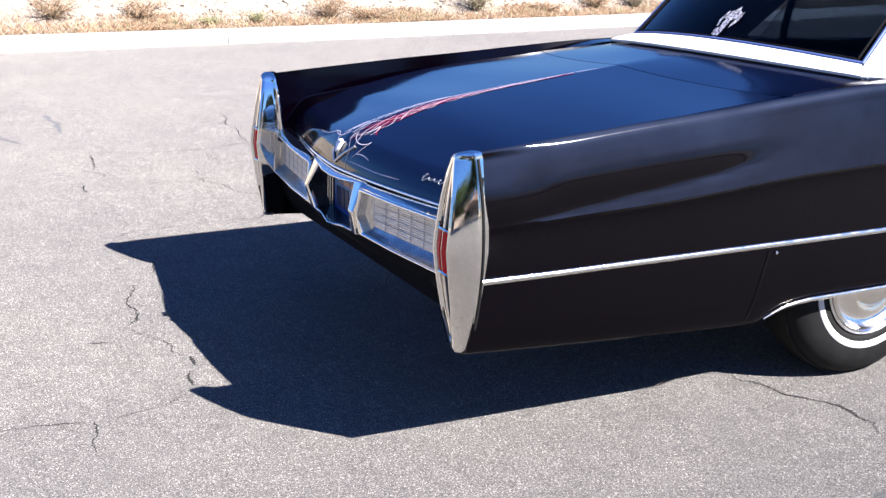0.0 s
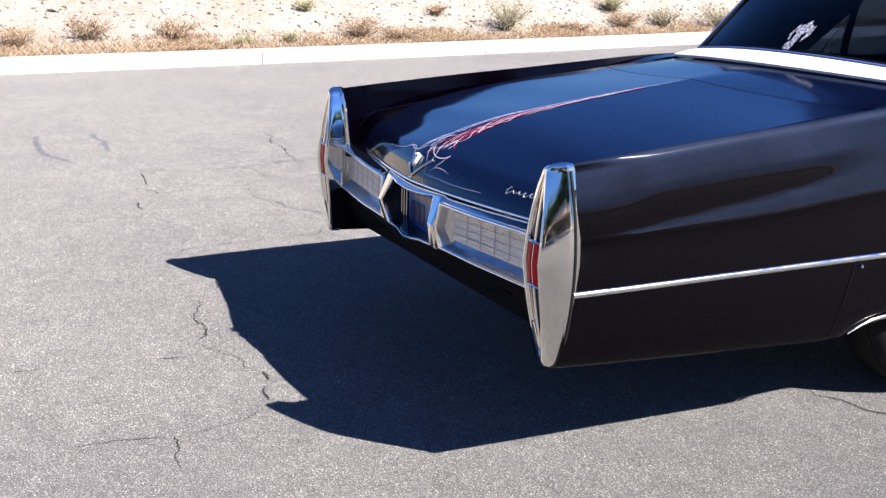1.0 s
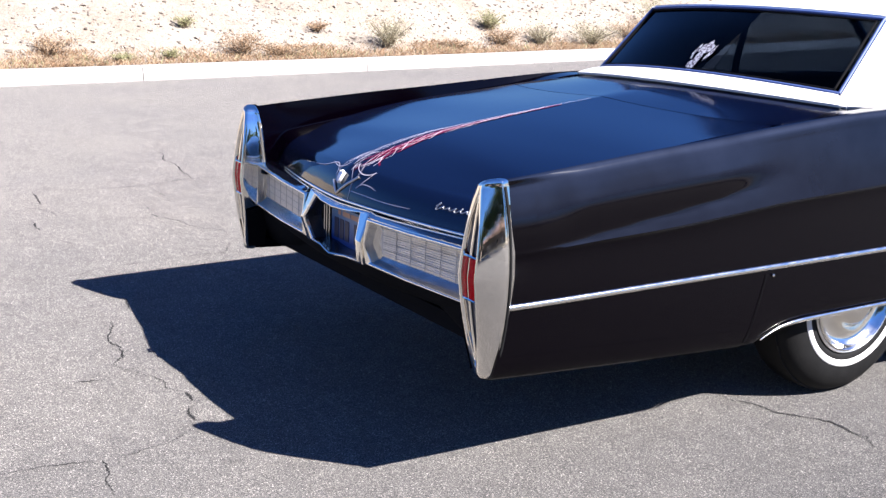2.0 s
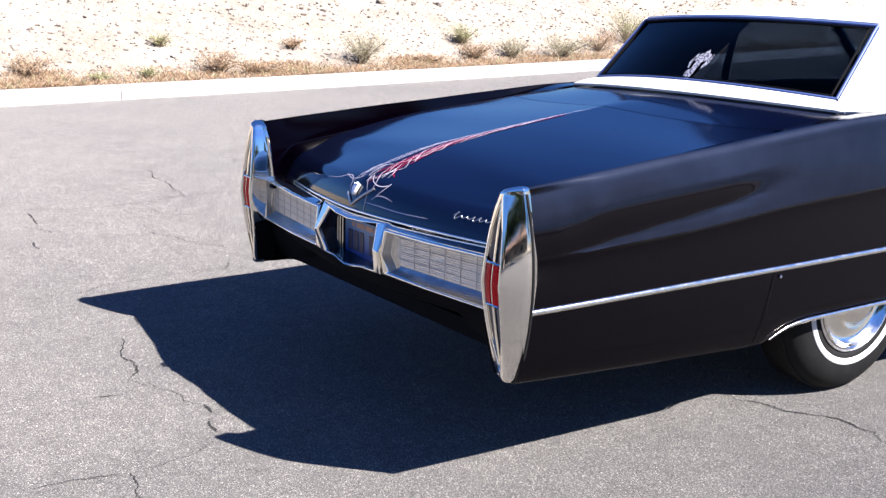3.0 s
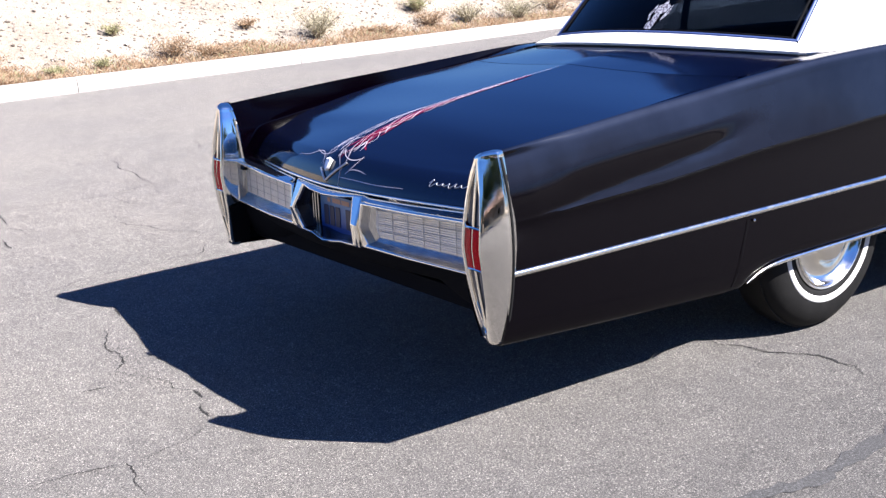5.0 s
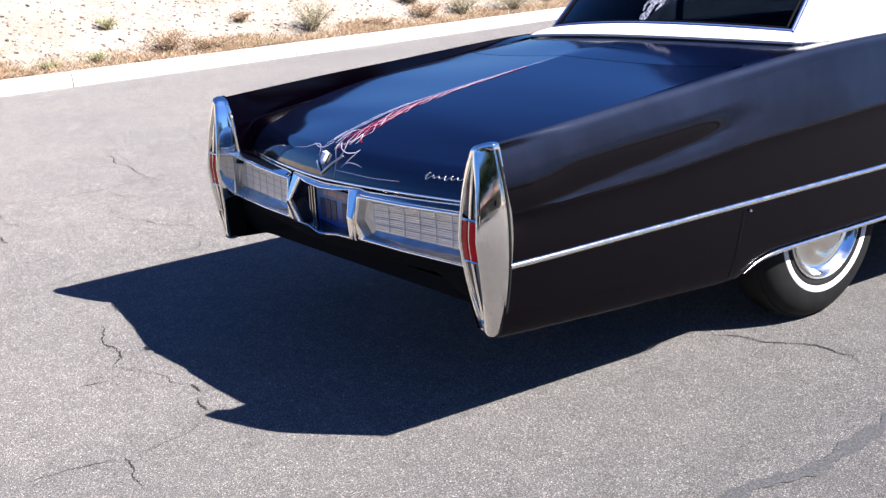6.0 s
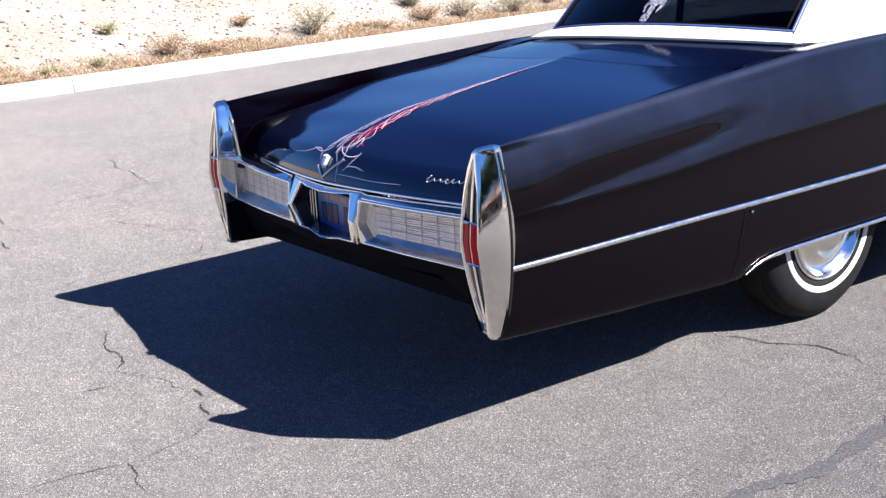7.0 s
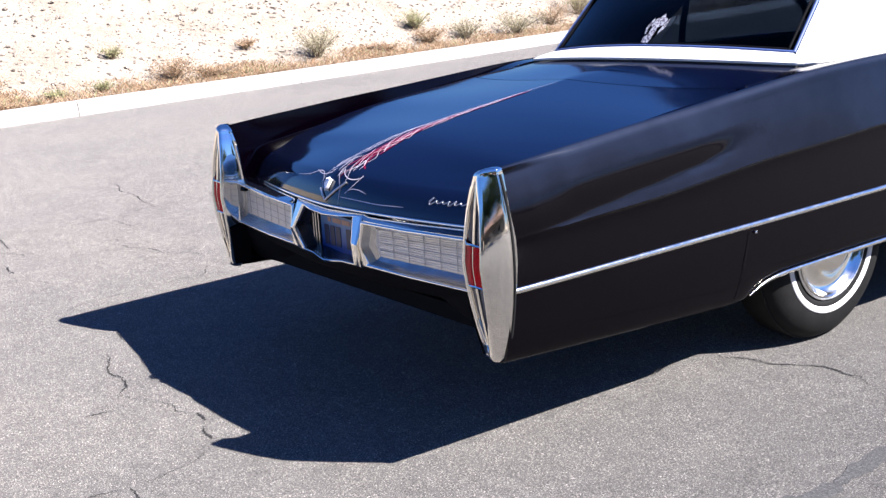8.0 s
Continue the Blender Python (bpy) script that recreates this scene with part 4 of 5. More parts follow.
def ring_mesh(rings):
    """Closed rings of the same count, joined one after another."""
    bm = bmesh.new()
    vs = [[bm.verts.new(p) for p in r] for r in rings]
    for a, b in zip(vs, vs[1:]):
        for k in range(len(a)):
            bm.faces.new((a[k], a[(k + 1) % len(a)], b[(k + 1) % len(b)], b[k]))
    bmesh.ops.recalc_face_normals(bm, faces=bm.faces)
    return bm


# centre frame round the plate, with its two folded uprights
def both(half):
    """A half outline of (a, z, x) from the top middle to the bottom middle, mirrored and closed."""
    return [(x, -a, z) for a, z, x in half] + [(x, a, z) for a, z, x in half[-2:0:-1]]


rim_in = [(0, 0.711, -0.044), (0.1, 0.717, -0.042), (0.176, 0.723, -0.022), (0.206, 0.638, -0.057), (0.179, 0.556, -0.034), (0.1, 0.555, -0.038), (0.05, 0.549, -0.046), (0, 0.546, -0.054)]
rim_out = [(0, 0.729, -0.04), (0.1, 0.733, -0.038), (0.236, 0.739, -0.017), (0.242, 0.634, -0.055), (0.228, 0.545, -0.032), (0.1, 0.543, -0.036), (0.05, 0.537, -0.044), (0, 0.534, -0.052)]
back_in = [(a * 0.97, z + (-0.006 if z > 0.64 else 0.004), 0.045) for a, z, x in rim_in]
back_out = [(a, z, 0.03) for a, z, x in rim_out]
mid_in = [(a + (0.007 if a > 0.15 else 0), z + (0.006 if z > 0.7 else -0.003 if z < 0.6 else 0), x - 0.005) for a, z, x in rim_in]
mid_out = [(a - (0.007 if a > 0.2 else 0), z + (-0.006 if z > 0.7 else 0.003 if z < 0.6 else 0), x - 0.005) for a, z, x in rim_out]
bevel(part("centre_frame", ring_mesh([both(r) for r in (back_out, rim_out, mid_out, mid_in, rim_in, [(a, z, x + 0.012) for a, z, x in rim_in])]), CHROME, bumper, "folded chrome frame round the plate", 20), 0.0022, 2)
bm = ring_mesh([both([(a, z, x + 0.011) for a, z, x in rim_in]), both(back_in)])
bm.verts.ensure_lookup_table()
bm.faces.new(bm.verts[len(bm.verts) // 2:])
part("plate_recess", bm, RECESS, bumper, "dark glossy recess round the plate", 20)
for y in (0.187, 0.178, 0.168):
    part("recess_rib", tube_bm([(0.03 - 0.6 * (y - 0.168), y, 0.56), (0.03 - 0.6 * (y - 0.168), y, 0.71)], 0.0025, 6), TRIM, bumper)

for side in (-1, 1):
    # long frame between the upright and the fin
    def ring(pts, dx, kink=0.012):
        return [(face_x(a) + dx + (kink if a < 0.3 and abs(z - 0.632) > 0.02 else 0), side * a, z) for a, z in pts]

    o = [(0.246, 0.722), (0.243, 0.632), (0.232, 0.55), (0.5, 0.549), (0.858, 0.546), (0.858, 0.733), (0.5, 0.724)]
    i1 = [(0.262, 0.707), (0.253, 0.632), (0.28, 0.567), (0.5, 0.562), (0.852, 0.557), (0.852, 0.72), (0.5, 0.712)]
    i2 = [(0.3, 0.694), (0.293, 0.634), (0.31, 0.594), (0.5, 0.592), (0.84, 0.588), (0.84, 0.71), (0.5, 0.701)]
    rim = [((a1 + a2) / 2, (z1 + z2) / 2) for (a1, z1), (a2, z2) in zip(o, i1)]
    bm = ring_mesh([ring(o, 0.05), ring(o, 0.004), ring(rim, -0.003), ring(i1, 0.003), ring(i1, 0.01)])
    bevel(part("bumper_bar", bm, CHROME, bumper, "chrome bumper frame", 20), 0.003, 2)
    shell(part("grille_surround", ring_mesh([ring(i1, 0.004), ring([(a * 0.6 + b * 0.4, z * 0.6 + w * 0.4) for (a, z), (b, w) in zip(i1, i2)], 0.026), ring(i2, 0.042, 0.0)]), SURROUND, bumper, "bright metal surround of the grille", 20), 0.002)
    bm = bmesh.new()
    bm.faces.new([bm.verts.new(p) for p in ring(i2, 0.042, 0.0)])
    grille = shell(part("grille_panel", bm, GRILLEBACK, bumper, "pale ribbed metal grille panel"), 0.004)

    def grille_z(a, f):
        """The height at a share f between the grille's lower and upper edge."""
        lo = lerp(a, [0.31, 0.5, 0.84], [0.594, 0.592, 0.588])
        return lo + (lerp(a, [0.3, 0.5, 0.84], [0.694, 0.701, 0.71]) - lo) * f

    for a in np.linspace(0.39, 0.79, 6):
        part("grille_divider", tube_bm([(face_x(a) + 0.036, side * a, grille_z(a, 0.02)), (face_x(a) + 0.036, side * a, grille_z(a, 0.98))], 0.0012, 5), GRILLELINE, grille)
    for f in (0.27, 0.52, 0.77):
        part("grille_rib", tube_bm([(face_x(a) + 0.0362, side * a, grille_z(a, f)) for a in (0.31, 0.5, 0.835)], 0.001, 5), GRILLELINE, grille)
    for k in range(13):
        f = 0.06 + 0.88 * k / 12
        rows = [[(face_x(a) + 0.0395 + dx, side * a, grille_z(a, f) + dz) for dx, dz in ((0.003, -0.0044), (0.0, -0.0036), (-0.0026, 0.003), (0.003, 0.0042))] for a in (0.312, 0.42, 0.5, 0.6, 0.72, 0.836)]
        part("grille_slat", grid_bm(rows, flip=side < 0), GRILLE, grille)

# chrome lip along the foot of the lid
lip = [(lid_foot(y)[0] - 0.002, y, lid_foot(y)[1] - 0.006) for y in np.linspace(-0.862, 0.862, 41)]
part("lid_lip", tube_bm(lip, 0.0055, 8), CHROME, bumper, "thin chrome lip", 60)


def top_edge(y):
    """The upper rear edge of the bumper."""
    a = abs(y)
    return lerp(a, [0, 0.1, 0.234, 0.255, 0.5, 0.86], [-0.039, -0.034, -0.016, -0.03, -0.01, 0.034]), lerp(a, [0, 0.1, 0.234, 0.26, 0.5, 0.86], [0.7285, 0.7325, 0.7385, 0.7225, 0.7245, 0.7335])


rows = []
for y in sorted(list(np.linspace(-0.858, 0.858, 45)) + [-0.255, -0.234, 0.234, 0.255]):
    (x0, z0), (x1, z1) = (lid_foot(y)[0] + 0.02, lid_foot(y)[1] - 0.014), top_edge(y)
    rows.append([(x0 + (x1 - x0) * t, y, z0 + (z1 - z0) * t + 0.003 * math.sin(math.pi * t)) for t in (0, 0.3, 0.6, 0.85, 1)])
shell(part("bumper_shelf", grid_bm(rows), CHROME, bumper, "chrome top of the bumper", 60), 0.003)
rows = [[(face_x(abs(y)) + d, y, z) for d, z in ((0.03, 0.547), (0.034, 0.535), (0.05, 0.51), (0.075, 0.482), (0.084, 0.476))] + [(0.2, y, 0.43), (0.32, y, 0.41)] for y in np.linspace(-0.87, 0.87, 25)]
shell(part("valance", grid_bm(rows), DARK, car, "dull black panel below the bumper", 60), 0.004)
for side in (-1, 1):
    rows = [[(0.052 + 0.1 * t * t, side * a, 0.56 + (lerp(a, [0.5, 0.65, 0.78, 0.9], [0.44, 0.385, 0.365, 0.36]) - 0.56) * min(1, t * 1.05)) for t in np.linspace(0, 1, 7)] for a in np.linspace(0.5, 0.9, 12)]
    shell(part("tail_pan", grid_bm(rows), DARK, car, "dull black closing panel inside the fin", 60), 0.004)
    rows = []
    for k in range(10):
        r = []
        for t in (0, 0.25, 0.6, 1):
            z = 0.362 + (0.525 + 0.03 * t - 0.362) * k / 9
            a, xb = fin_in(max(z, 0.37)) - 0.018, fin_back(max(z, 0.37))
            r.append((xb + 0.005 + (0.075 - xb - 0.005) * t, side * (a - 0.006 * t), z))
        rows.append(r)
    shell(part("fin_liner", grid_bm(rows), DARK, car, "dull black lining of the fin's foot", 60), 0.003)
    rows = [[(0.06, side * y, z) for y in (0.89, 0.97)] for z in (0.365, 0.9)]
    shell(part("fin_bulkhead", grid_bm(rows), DARK, car), 0.004)

# number plate with bars
plate = bevel(part("number_plate", box_bm(0.032, 0.036, -0.152, 0.152, 0.538, 0.69), PLATEBLUE, bumper, "blue metal number plate with pale bars"), 0.002)
for y in (0.108, 0.066, 0.024, -0.05, -0.092, -0.13):
    bevel(part("plate_bar", box_bm(0.0295, 0.0315, y - 0.0165, y + 0.0165, 0.57, 0.648), PLATEINK, plate), 0.003)
for y, w in ((0.085, 0.01), (0.03, 0.03), (-0.035, 0.028), (-0.09, 0.014)):
    part("plate_bar", box_bm(0.0305, 0.0315, y - w, y + w, 0.662, 0.68), mat("plate_header", (0.45, 0.25, 0.16), 0.5) if w == 0.01 else bpy.data.materials["plate_header"], plate)

# ---- bright trim on the sides ----
for side in (-1, 1):
    rows = []
    for x in np.linspace(0.052, 4.4, 60):
        z = lerp(x, [0, 2.0, 4.4], [0.579, 0.584, 0.6])
        half = np.array(body_half(x)[29:])
        y = float(np.interp(-z, -half[:, 1], half[:, 0]))
        r = 0.011
        rows.append([(x, side * (y - 0.002), z + r), (x, side * (y + 0.005), z + r * 0.8), (x, side * (y + 0.009), z), (x, side * (y + 0.005), z - r * 0.8), (x, side * (y - 0.002), z - r)])
    bm = grid_bm(rows, flip=side < 0)
    bm.verts.ensure_lookup_table()
    bm.faces.new([bm.verts[k] for k in range(5)])
    part("side_moulding", bm, TRIM, car, "thin chrome side moulding", 50)
    pts = []
    for x in np.linspace(1.185, 2.33, 60):
        pts.append((x, side * (wide(x) - 0.012), sill_z(x) + 0.004))
    part("wheel_arch_moulding", tube_bm(pts, [0.003 + 0.0065 * min(1, k / 9) for k in range(60)], 8), TRIM, car, "chrome moulding along the wheel arch", 60)
    # seam at the fender skirt
    part("panel_seam", tube_bm([(1.17, side * (wide(1.17) + 0.0005), 0.56), (1.14, side * (wide(1.14) + 0.0005), 0.44), (1.115, side * (wide(1.1) - 0.006), 0.345), (1.1, side * (wide(1.1) - 0.014), 0.312)], 0.0011, 6), DARK, car)

for side in (-1, 1):
    bm = bmesh.new()
    bmesh.ops.create_uvsphere(bm, u_segments=10, v_segments=6, radius=0.006, matrix=pose(1.2, side * (wide(1.2) + 0.002), 0.553))
    part("trim_stud", bm, CHROME, car, "tiny chrome stud")

# ---- badge, script bar, pinstripes ----
def vee(y):
    return lid_point(y, 0.992 - 0.6 * abs(y), 0.004)


badge = part("trunk_badge", tube_bm([vee(0.05), vee(0.02), vee(0.0), vee(-0.03), vee(-0.06), vee(-0.1)], 0.0042, 6), mat("vee_metal", (0.62, 0.56, 0.52), 0.3, 0.9), car, "small metal crest over a vee")
outline = [(0.0, 0.97), (0.012, 0.962), (0.018, 0.947), (0.019, 0.928), (0.01, 0.931), (0.0, 0.924), (-0.01, 0.931), (-0.019, 0.928), (-0.018, 0.947), (-0.012, 0.962)]
rings = [[lid_point(y * f, 0.946 + (s - 0.946) * f, h) for y, s in outline] for f, h in ((0.82, 0.003), (0.82, 0.012), (0.7, 0.015), (0.64, 0.012), (0.33, 0.014))]
bm = grid_bm(rings, loop=True)
bm.verts.ensure_lookup_table()
bm.faces.new(bm.verts[len(bm.verts) - len(outline):])
bmesh.ops.recalc_face_normals(bm, faces=bm.faces)
part("crest", bm, mat("crest_metal", (0.82, 0.82, 0.84), 0.45, 0.35), badge, "pale metal shield", 40)
# a slim slanted flourish, taller at its start
pts = []
for k in range(120):
    t = k / 119
    tall = 0.007 + 0.018 * math.exp(-((t - 0.06) / 0.07) ** 2) + 0.008 * math.exp(-((t - 0.62) / 0.1) ** 2)
    w = math.sin(t * 40)
    pts.append(lid_point(-0.525 - 0.165 * t - 0.35 * tall * w - 0.003 * math.cos(t * 40), 0.95 - 0.003 * t - tall * 0.55 * w, 0.003))
part("script_badge", tube_bm(pts, 0.0013, 5), DULL, car, "thin bright wavy ornament", 180)


def stripe(name, pts, w, material, lift=0.0018):
    """A painted line on the lid: points of (y, s), tapered at both ends."""
    c = smooth_curve(pts, 8)
    p3 = [lid_point(float(y), float(s), lift) for y, s in c]
    verts, faces = [], []
    for i, p in enumerate(p3):
        d = (p3[min(i + 1, len(p3) - 1)] - p3[max(i - 1, 0)]).normalized()
        q = lid_point(float(c[i][0]), float(c[i][1]), lift + 0.01) - p
        n = d.cross(q.normalized()).normalized()
        t = i / (len(p3) - 1)
        ww = w * (0.25 + 0.75 * math.sin(math.pi * t) ** 0.5) / 2
        verts += [p + n * ww, p - n * ww]
        if i:
            k = 2 * i
            faces.append((k - 2, k - 1, k + 1, k))
    return data_part(name, verts, faces, material, car)


# flames beside the keel: s runs back along the lid
rnd = random.Random(7)
for path, w in (([(-0.006, 0.16), (-0.012, 0.35), (-0.022, 0.58), (-0.04, 0.76), (-0.05, 0.86)], 0.024),
                ([(-0.014, 0.34), (-0.028, 0.54), (-0.055, 0.68), (-0.08, 0.79)], 0.017),
                ([(-0.02, 0.5), (-0.03, 0.66), (-0.03, 0.78), (-0.02, 0.87)], 0.014),
                ([(-0.03, 0.55), (-0.05, 0.74), (-0.08, 0.84), (-0.12, 0.87)], 0.011),
                ([(-0.03, 0.7), (-0.04, 0.82), (-0.05, 0.88), (-0.045, 0.92)], 0.006)):
    stripe("pinstripe", path, w, STRIPERED, 0.0013)
stripe("pinstripe", [(0.0, 0.04), (-0.002, 0.3), (-0.003, 0.6), (-0.003, 0.8)], 0.003, STRIPEWHITE, 0.0022)
for k in range(20):
    s0 = 0.2 + 0.033 * k + 0.015 * rnd.random()
    a = 0.01 + 0.0036 * k
    y0 = -0.004 - a * 0.5 * rnd.random()
    n = 0.9 + 0.5 * rnd.random()
    stripe("pinstripe", [(y0, s0), (y0 - a * 0.3, s0 + 0.05 * n), (y0 - a * (0.5 + 0.45 * rnd.random()), s0 + 0.085 * n), (y0 - a * (0.2 + 0.9 * rnd.random()), s0 + 0.125 * n)], 0.002 + 0.001 * rnd.random(), STRIPEWHITE)
for k in range(7):
    s0 = 0.56 + 0.042 * k
    stripe("pinstripe", [(-0.004, s0), (0.01 + 0.003 * k, s0 + 0.06), (0.014 + 0.008 * k, s0 + 0.09 + 0.008 * k)], 0.0022, STRIPEWHITE)
for path in (
    [(-0.029, 0.885), (-0.066, 0.910), (-0.110, 0.920), (-0.149, 0.913), (-0.160, 0.900)],
    [(-0.160, 0.902), (-0.150, 0.925), (-0.130, 0.949), (-0.110, 0.965)],
    [(-0.109, 0.963), (-0.138, 0.949), (-0.181, 0.948), (-0.224, 0.955)],
    [(-0.081, 0.975), (-0.170, 0.976), (-0.290, 0.979), (-0.425, 0.976)],
    [(0.005, 0.995), (-0.041, 0.966), (-0.090, 0.935)],
    [(0.151, 0.909), (0.081, 0.919), (0.026, 0.909), (0.016, 0.891)],
    [(-0.010, 0.898), (-0.000, 0.867), (0.003, 0.833), (-0.020, 0.810)],
    [(-0.080, 0.890), (-0.073, 0.862), (-0.065, 0.831), (-0.090, 0.853), (-0.100, 0.880)],
    [(-0.029, 0.919), (-0.032, 0.901), (-0.040, 0.887)],
    [(0.035, 0.885), (0.046, 0.856), (0.040, 0.825)],
    [(-0.081, 0.774), (-0.050, 0.740), (-0.072, 0.721)],
    [(0.03, 0.97), (0.07, 0.92), (0.12, 0.91), (0.2, 0.93), (0.3, 0.94)],
):
    stripe("pinstripe", path, 0.0035, STRIPEWHITE)

# the old body sits a little skew on its frame
for ob in car.children_recursive:
    if ob.type != "MESH" or (ob.parent and ob.parent.name.startswith("wheel") and ob.parent.type == "EMPTY"):
        continue
    for vtx in ob.data.vertices:
        vtx.co.z -= min(max(0.004 + 0.011 * vtx.co.x, 0.0), 0.027) * vtx.co.y


# ---- plants and stones on the bank ----
def blades(rnd, n, place, height, lean, width):
    verts, faces = [], []
    for _ in range(n):
        x, y, z = place(rnd)
        h = height * rnd.uniform(0.4, 1.1)
        a, b = rnd.uniform(0, 6.28), rnd.uniform(0, 6.28)
        dx, dy = math.cos(a) * lean * h * rnd.random(), math.sin(a) * lean * h * rnd.random()
        wx, wy = math.cos(b) * width, math.sin(b) * width
        k = len(verts)
        verts += [(x - wx, y - wy, z - 0.01), (x + wx, y + wy, z - 0.01), (x + dx * 0.5 + wx * 0.7, y + dy * 0.5 + wy * 0.7, z + h * 0.6), (x + dx, y + dy, z + h)]
        faces += [(k, k + 1, k + 2), (k, k + 2, k + 3)]
    return verts, faces


def strip_place(x0, x1, d0, d1):
    def f(rnd):
        while True:
            x = rnd.uniform(x0, x1)
            if rnd.random() < 0.12 + 1.2 * max(0, noise.noise((x * 0.8, 5, 1)) + 0.5 * noise.noise((x * 3.1, 2, 4))):
                break
        y = kerb_y(x) + 0.22 + d0 + (d1 - d0) * rnd.random() ** 1.5
        return x, y, ground_z(x, y)
    return f


rnd = random.Random(3)
v, f = blades(rnd, 52000, strip_place(-4, 22, 0.0, 1.0), 0.07, 1.7, 0.0035)
tagged(data_part("dry_grass", v, f, DRYGRASS), "dry orange and straw grass along the kerb", "grass", kind="stuff")
v, f = blades(rnd, 900, strip_place(-4, 22, 0.0, 0.7), 0.12, 0.9, 0.008)
tagged(data_part("green_weeds", v, f, GREEN), "low yellow-green weeds behind the kerb", "weed", kind="stuff")


TWIG = mat("dry_twig", (0.216, 0.174, 0.12), 0.9)


def bush(x, y, r, h, material, label, n=700, seed=0):
    rn = random.Random(seed)
    z0 = ground_z(x, y)
    top = tagged(new("desert_bush"), label, "bush", group="bushes on the bank")
    top.matrix_world = pose(x, y, z0)
    bm = bmesh.new()
    tips = []
    for _ in range(26):
        a, t = rn.uniform(0, 6.28), rn.uniform(0.2, 1.0)
        p = Vector((math.cos(a) * r * t * 0.8, math.sin(a) * r * t * 0.8, h * rn.uniform(0.5, 0.95)))
        q = Vector((p.x * 0.35, p.y * 0.35, p.z * 0.45))
        tube_bm([(0, 0, -0.03), q, p], [0.012, 0.008, 0.003], 4, bm)
        tips += [q.lerp(p, k / 4) for k in range(5)]
    part("stem", bm, TWIG, top)
    verts, faces = [], []
    for _ in range(int(n * 1.7)):
        c = rn.choice(tips)
        p = c + Vector((rn.gauss(0, r * 0.13), rn.gauss(0, r * 0.13), rn.gauss(0, h * 0.12)))
        p.z = max(p.z, 0.01)
        d = Vector((rn.gauss(0, 1), rn.gauss(0, 1), rn.gauss(0.5, 0.8))).normalized() * rn.uniform(0.02, 0.055)
        s = d.cross(Vector((rn.random() - 0.5, rn.random() - 0.5, rn.random() - 0.5))).normalized() * rn.uniform(0.003, 0.007)
        k = len(verts)
        verts += [p - s, p + s, p + d]
        faces.append((k, k + 1, k + 2))
    data_part("foliage", verts, faces, material, top)
    return top


def on_bank(x, d):
    return x, kerb_y(x) + 0.2 + d


BUSHES = [
    (7.2, 0.92, 0.4, 0.46, SAGE, "grey-green feathery desert bush behind the kerb", 1500),
    (4.5, 0.75, 0.38, 0.3, DRYGRASS, "straw-coloured dry bush behind the kerb", 1100),
    (5.0, 0.5, 0.4, 0.22, DRYGRASS, "straw-coloured dry tuft behind the kerb", 900),
    (3.9, 1.53, 0.14, 0.15, GREEN, "tiny yellow-green tuft on the stony bank", 400),
    (9.75, 1.35, 0.26, 0.3, GREEN, "small green desert bush on the bank", 1000),
    (9.65, 0.87, 0.32, 0.26, DRYGRASS, "orange dried bush behind the kerb", 1100),
    (10.6, 0.85, 0.28, 0.36, SAGE, "grey-green desert bush behind the kerb", 900),
    (11.7, 0.55, 0.5, 0.36, SAGE, "wide grey-green desert bush behind the kerb", 1500),
    (13.2, 0.95, 0.5, 0.36, DRYGRASS, "reddish dry bush on the bank", 1200),
    (14.4, 1.2, 0.6, 0.6, GREEN, "large green bush on the bank", 1600),
    (2.6, 0.44, 0.16, 0.1, GREEN, "small green tuft behind the kerb", 400),
    (3.3, 0.5, 0.14, 0.12, GREEN, "small green tuft behind the kerb", 400),
    (-0.1, 0.87, 0.3, 0.22, DRYGRASS, "pinkish dry tuft on the bank", 800),
    (0.73, 1.0, 0.32, 0.26, DRYGRASS, "pinkish dry tuft on the bank", 800),
    (1.8, 0.95, 0.34, 0.24, DRYGRASS, "pinkish dry tuft on the bank", 800),
    (6.1, 1.42, 0.2, 0.14, DRYGRASS, "small dry tuft on the bank", 400),
    (8.5, 0.7, 0.3, 0.16, DRYGRASS, "small dry tuft on the bank", 600),
    (-1.5, 0.6, 0.4, 0.2, GREEN, "low green tuft behind the kerb", 700),
]
for i, (x, d, r, h, m, label, n) in enumerate(BUSHES):
    bx, by = on_bank(x, d)
    bush(bx, by, r * 1.4, h * 1.08, m, label, n, 100 + i)


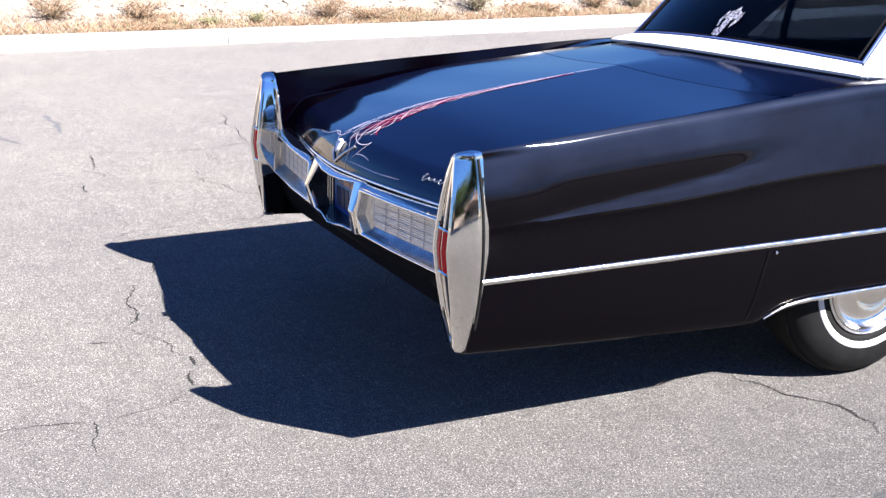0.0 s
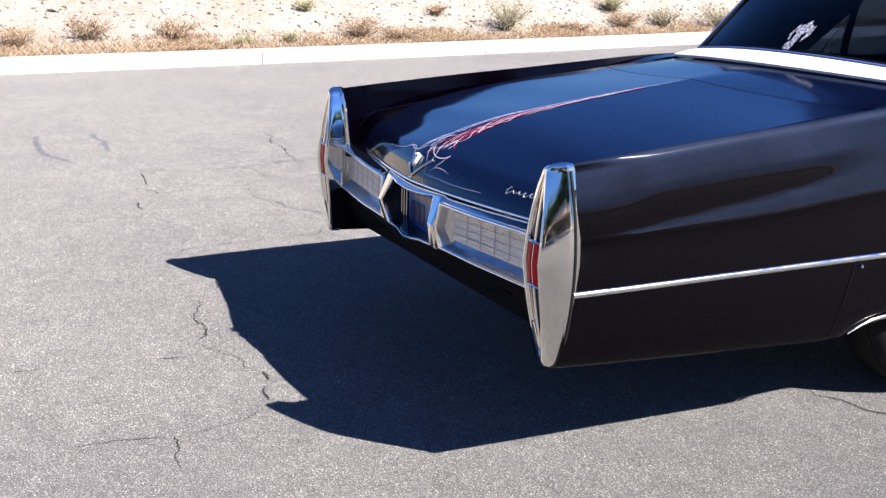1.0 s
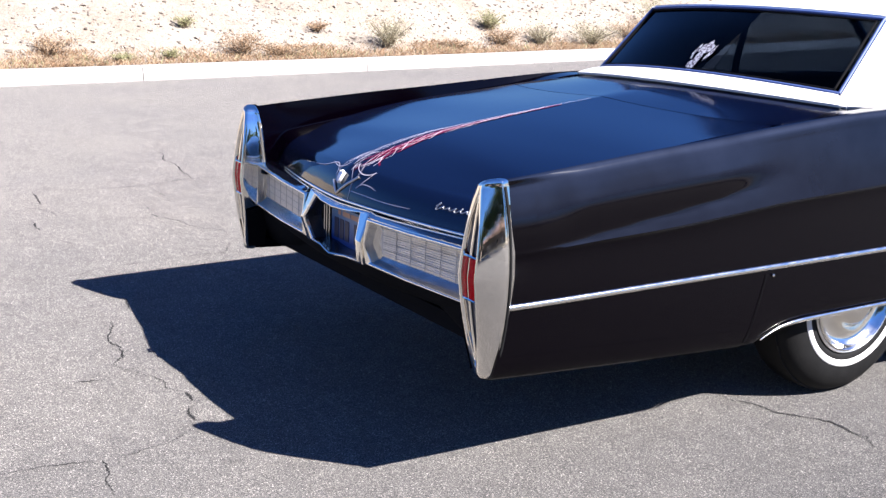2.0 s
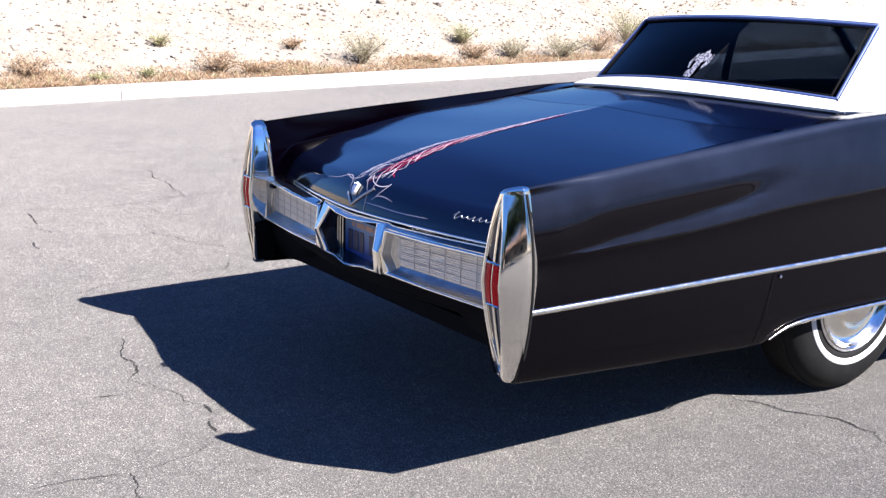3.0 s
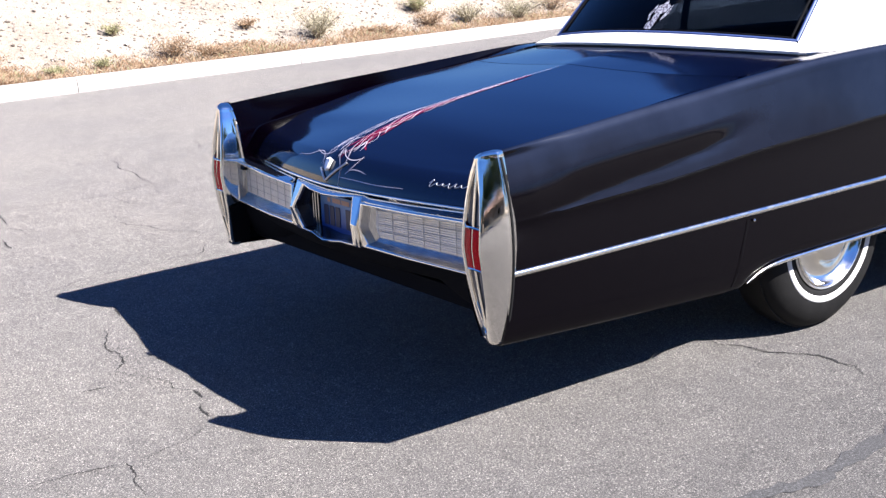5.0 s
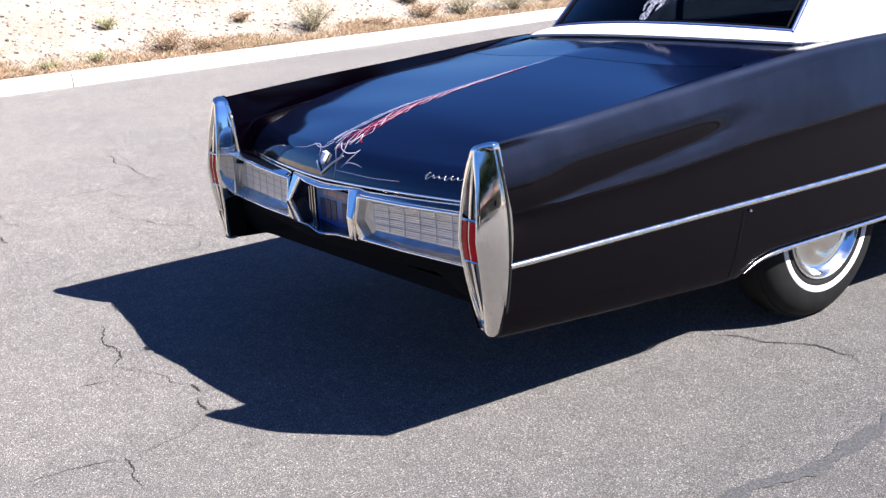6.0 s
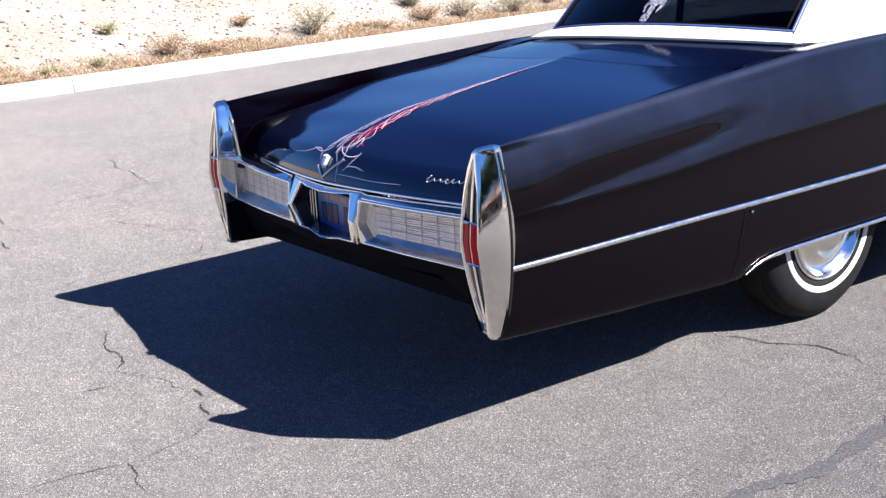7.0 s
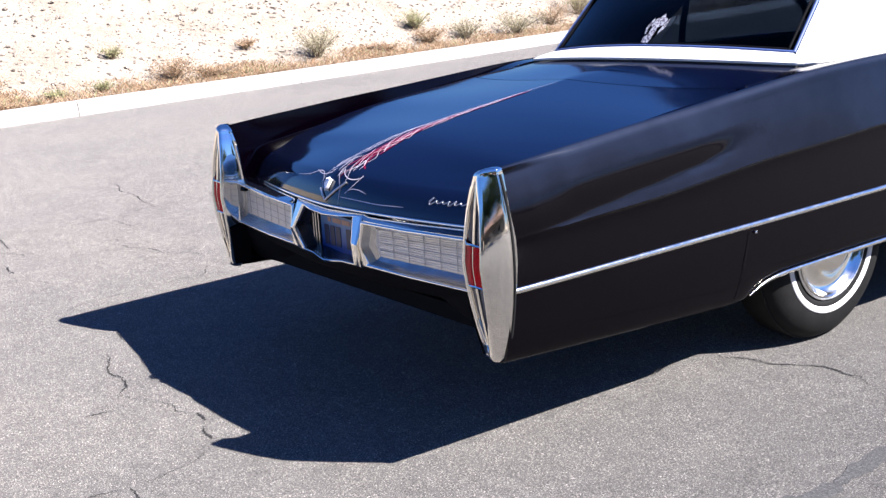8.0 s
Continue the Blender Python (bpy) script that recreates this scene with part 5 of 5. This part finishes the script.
def stones(n, seed, place, size):
    rn = random.Random(seed)
    ico = [(0, 0, 1), (0.89, 0, 0.45), (0.28, 0.85, 0.45), (-0.72, 0.53, 0.45), (-0.72, -0.53, 0.45), (0.28, -0.85, 0.45), (0.72, 0.53, -0.45), (-0.28, 0.85, -0.45), (-0.89, 0, -0.45), (-0.28, -0.85, -0.45), (0.72, -0.53, -0.45), (0, 0, -1)]
    tri = [(0, 1, 2), (0, 2, 3), (0, 3, 4), (0, 4, 5), (0, 5, 1), (1, 6, 2), (2, 7, 3), (3, 8, 4), (4, 9, 5), (5, 10, 1), (6, 7, 2), (7, 8, 3), (8, 9, 4), (9, 10, 5), (10, 6, 1), (11, 7, 6), (11, 8, 7), (11, 9, 8), (11, 10, 9), (11, 6, 10)]
    verts, faces = [], []
    for _ in range(n):
        x, y = place(rn)
        s = size * (0.35 + 1.6 * rn.random() ** 4)
        z = ground_z(x, y) + 0.2 * s
        sx, sy, sz = s * rn.uniform(0.7, 1.3), s * rn.uniform(0.7, 1.3), s * rn.uniform(0.45, 0.9)
        ca, sa = math.cos(rn.uniform(0, 6.28)), math.sin(rn.uniform(0, 6.28))
        k = len(verts)
        for px, py, pz in ico:
            j = rn.uniform(0.75, 1.2)
            px, py, pz = px * sx * j, py * sy * j, pz * sz * j
            verts.append((x + px * ca - py * sa, y + px * sa + py * ca, z + pz))
        faces += [(a + k, b + k, c + k) for a, b, c in tri]
    return verts, faces


v, f = stones(36000, 11, lambda rn: on_bank(rn.uniform(-6, 30), 0.3 + 5.5 * rn.random()), 0.018)
tagged(data_part("bank_stones", v, f, STONE, angle=20), "small brown and pale stones strewn over the bank", "stones", kind="stuff")
v, f = stones(260, 12, lambda rn: on_bank(rn.uniform(-6, 30), 0.5 + 5 * rn.random()), 0.045)
tagged(data_part("bank_rocks", v, f, STONE, angle=20), "fist-sized rocks strewn over the bank", "rocks", kind="stuff")


# ---- trees across the road, which only mirror in the paint and chrome ----
def tree(x, y, h, r, seed, n=4500):
    rn = random.Random(seed)
    top = tagged(new("tree"), "dark leafy street tree with a bare trunk", "tree", group="trees behind the camera")
    top.matrix_world = pose(x, y, ground_z(x, y))
    bm = tube_bm([(0, 0, -0.1), (0.05, 0, h * 0.3), (0.0, 0.08, h * 0.6)], [0.16, 0.12, 0.07], 8)
    tips = []
    for k in range(9):
        a = rn.uniform(0, 6.28)
        p = Vector((math.cos(a) * r * rn.uniform(0.4, 0.9), math.sin(a) * r * rn.uniform(0.4, 0.9), h * rn.uniform(0.5, 0.92)))
        tube_bm([(0.03, 0.03, h * 0.35), (p.x * 0.5, p.y * 0.5, p.z * 0.8), p], [0.06, 0.04, 0.015], 5, bm)
        tips.append(p)
    part("trunk", bm, BARK, top)
    verts, faces = [], []
    for _ in range(n):
        c = rn.choice(tips)
        p = c + Vector((rn.gauss(0, r * 0.22), rn.gauss(0, r * 0.22), rn.gauss(0, h * 0.09)))
        d = Vector((rn.gauss(0, 1), rn.gauss(0, 1), rn.gauss(0, 1))).normalized() * 0.34
        s = d.cross(Vector((rn.random() - 0.5, rn.random() - 0.5, rn.random() - 0.5))).normalized() * 0.16
        k = len(verts)
        verts += [p - s, p + s, p + d]
        faces.append((k, k + 1, k + 2))
    data_part("crown", verts, faces, LEAF, top)


for i, (x, y, h, r, n) in enumerate([(13.5, -28.0, 8.5, 3.6, 3500), (5.0, -29.0, 6.0, 2.6, 3500), (22.0, -30.0, 10.0, 4.2, 3500), (-4.5, -28.5, 9.6, 3.4, 6500), (-14.0, -27.5, 9.4, 3.4, 7000), (33.0, -29.0, 8.0, 3.6, 3500), (-24.0, -34.0, 7.6, 3.8, 7000), (-9.5, -31.0, 10.2, 3.6, 7000), (-19.0, -30.0, 6.6, 3.2, 7000), (-31.0, -31.0, 7.0, 3.6, 7000)]):
    tree(x, y, h, r, 60 + i, n)


# ---- low houses behind those trees, mirrored as a dark band in the chrome ----
STUCCO = mat("shaded_stucco", (0.2, 0.17, 0.15), 0.9)
to(STUCCO, ramp(STUCCO, noise_node(STUCCO, 4, 6), [(0.3, (0.17, 0.145, 0.125)), (0.7, (0.24, 0.205, 0.18))]), "Base Color")
ROOFTILE = mat("roof_tile", (0.16, 0.08, 0.055), 0.85)
to(ROOFTILE, ramp(ROOFTILE, noise_node(ROOFTILE, 7, 5), [(0.3, (0.1, 0.055, 0.04)), (0.7, (0.2, 0.11, 0.075))]), "Base Color")


def house(x, y, w, d, h, rise):
    z = ground_z(x, y) - 0.3
    top = tagged(new("house"), "low stucco house with a hipped tile roof", "house", group="houses behind the camera")
    top.matrix_world = pose(x, y, z)
    bevel(part("wall", box_bm(-w / 2, w / 2, -d / 2, d / 2, 0, h), STUCCO, top), 0.04)
    bm = bmesh.new()
    e = 0.6
    foot = [bm.verts.new(p) for p in ((-w / 2 - e, -d / 2 - e, h), (w / 2 + e, -d / 2 - e, h), (w / 2 + e, d / 2 + e, h), (-w / 2 - e, d / 2 + e, h))]
    r1, r2 = bm.verts.new((-w / 2 + d / 2, 0, h + rise)), bm.verts.new((w / 2 - d / 2, 0, h + rise))
    for q in ((foot[0], foot[1], r2, r1), (foot[2], foot[3], r1, r2), (foot[1], foot[2], r2), (foot[3], foot[0], r1), foot[::-1]):
        bm.faces.new(q)
    part("roof", bm, ROOFTILE, top, "brown tile roof", 20)
    for k in range(int(w / 3.2)):
        cx = -w / 2 + 1.8 + 3.2 * k
        win = part("window", box_bm(cx - 0.6, cx + 0.6, d / 2 + 0.003, d / 2 + 0.05, 1.1, 2.3), STUCCO, top)
        part("pane", box_bm(cx - 0.52, cx + 0.52, d / 2 + 0.052, d / 2 + 0.06, 1.18, 2.22), GLASS, win)


for x, y, w, d, h, rise in ((-34.0, -44.0, 19.0, 10.0, 3.6, 2.0), (-12.0, -45.0, 18.0, 10.5, 3.8, 2.2)):
    house(x, y, w, d, h, rise)
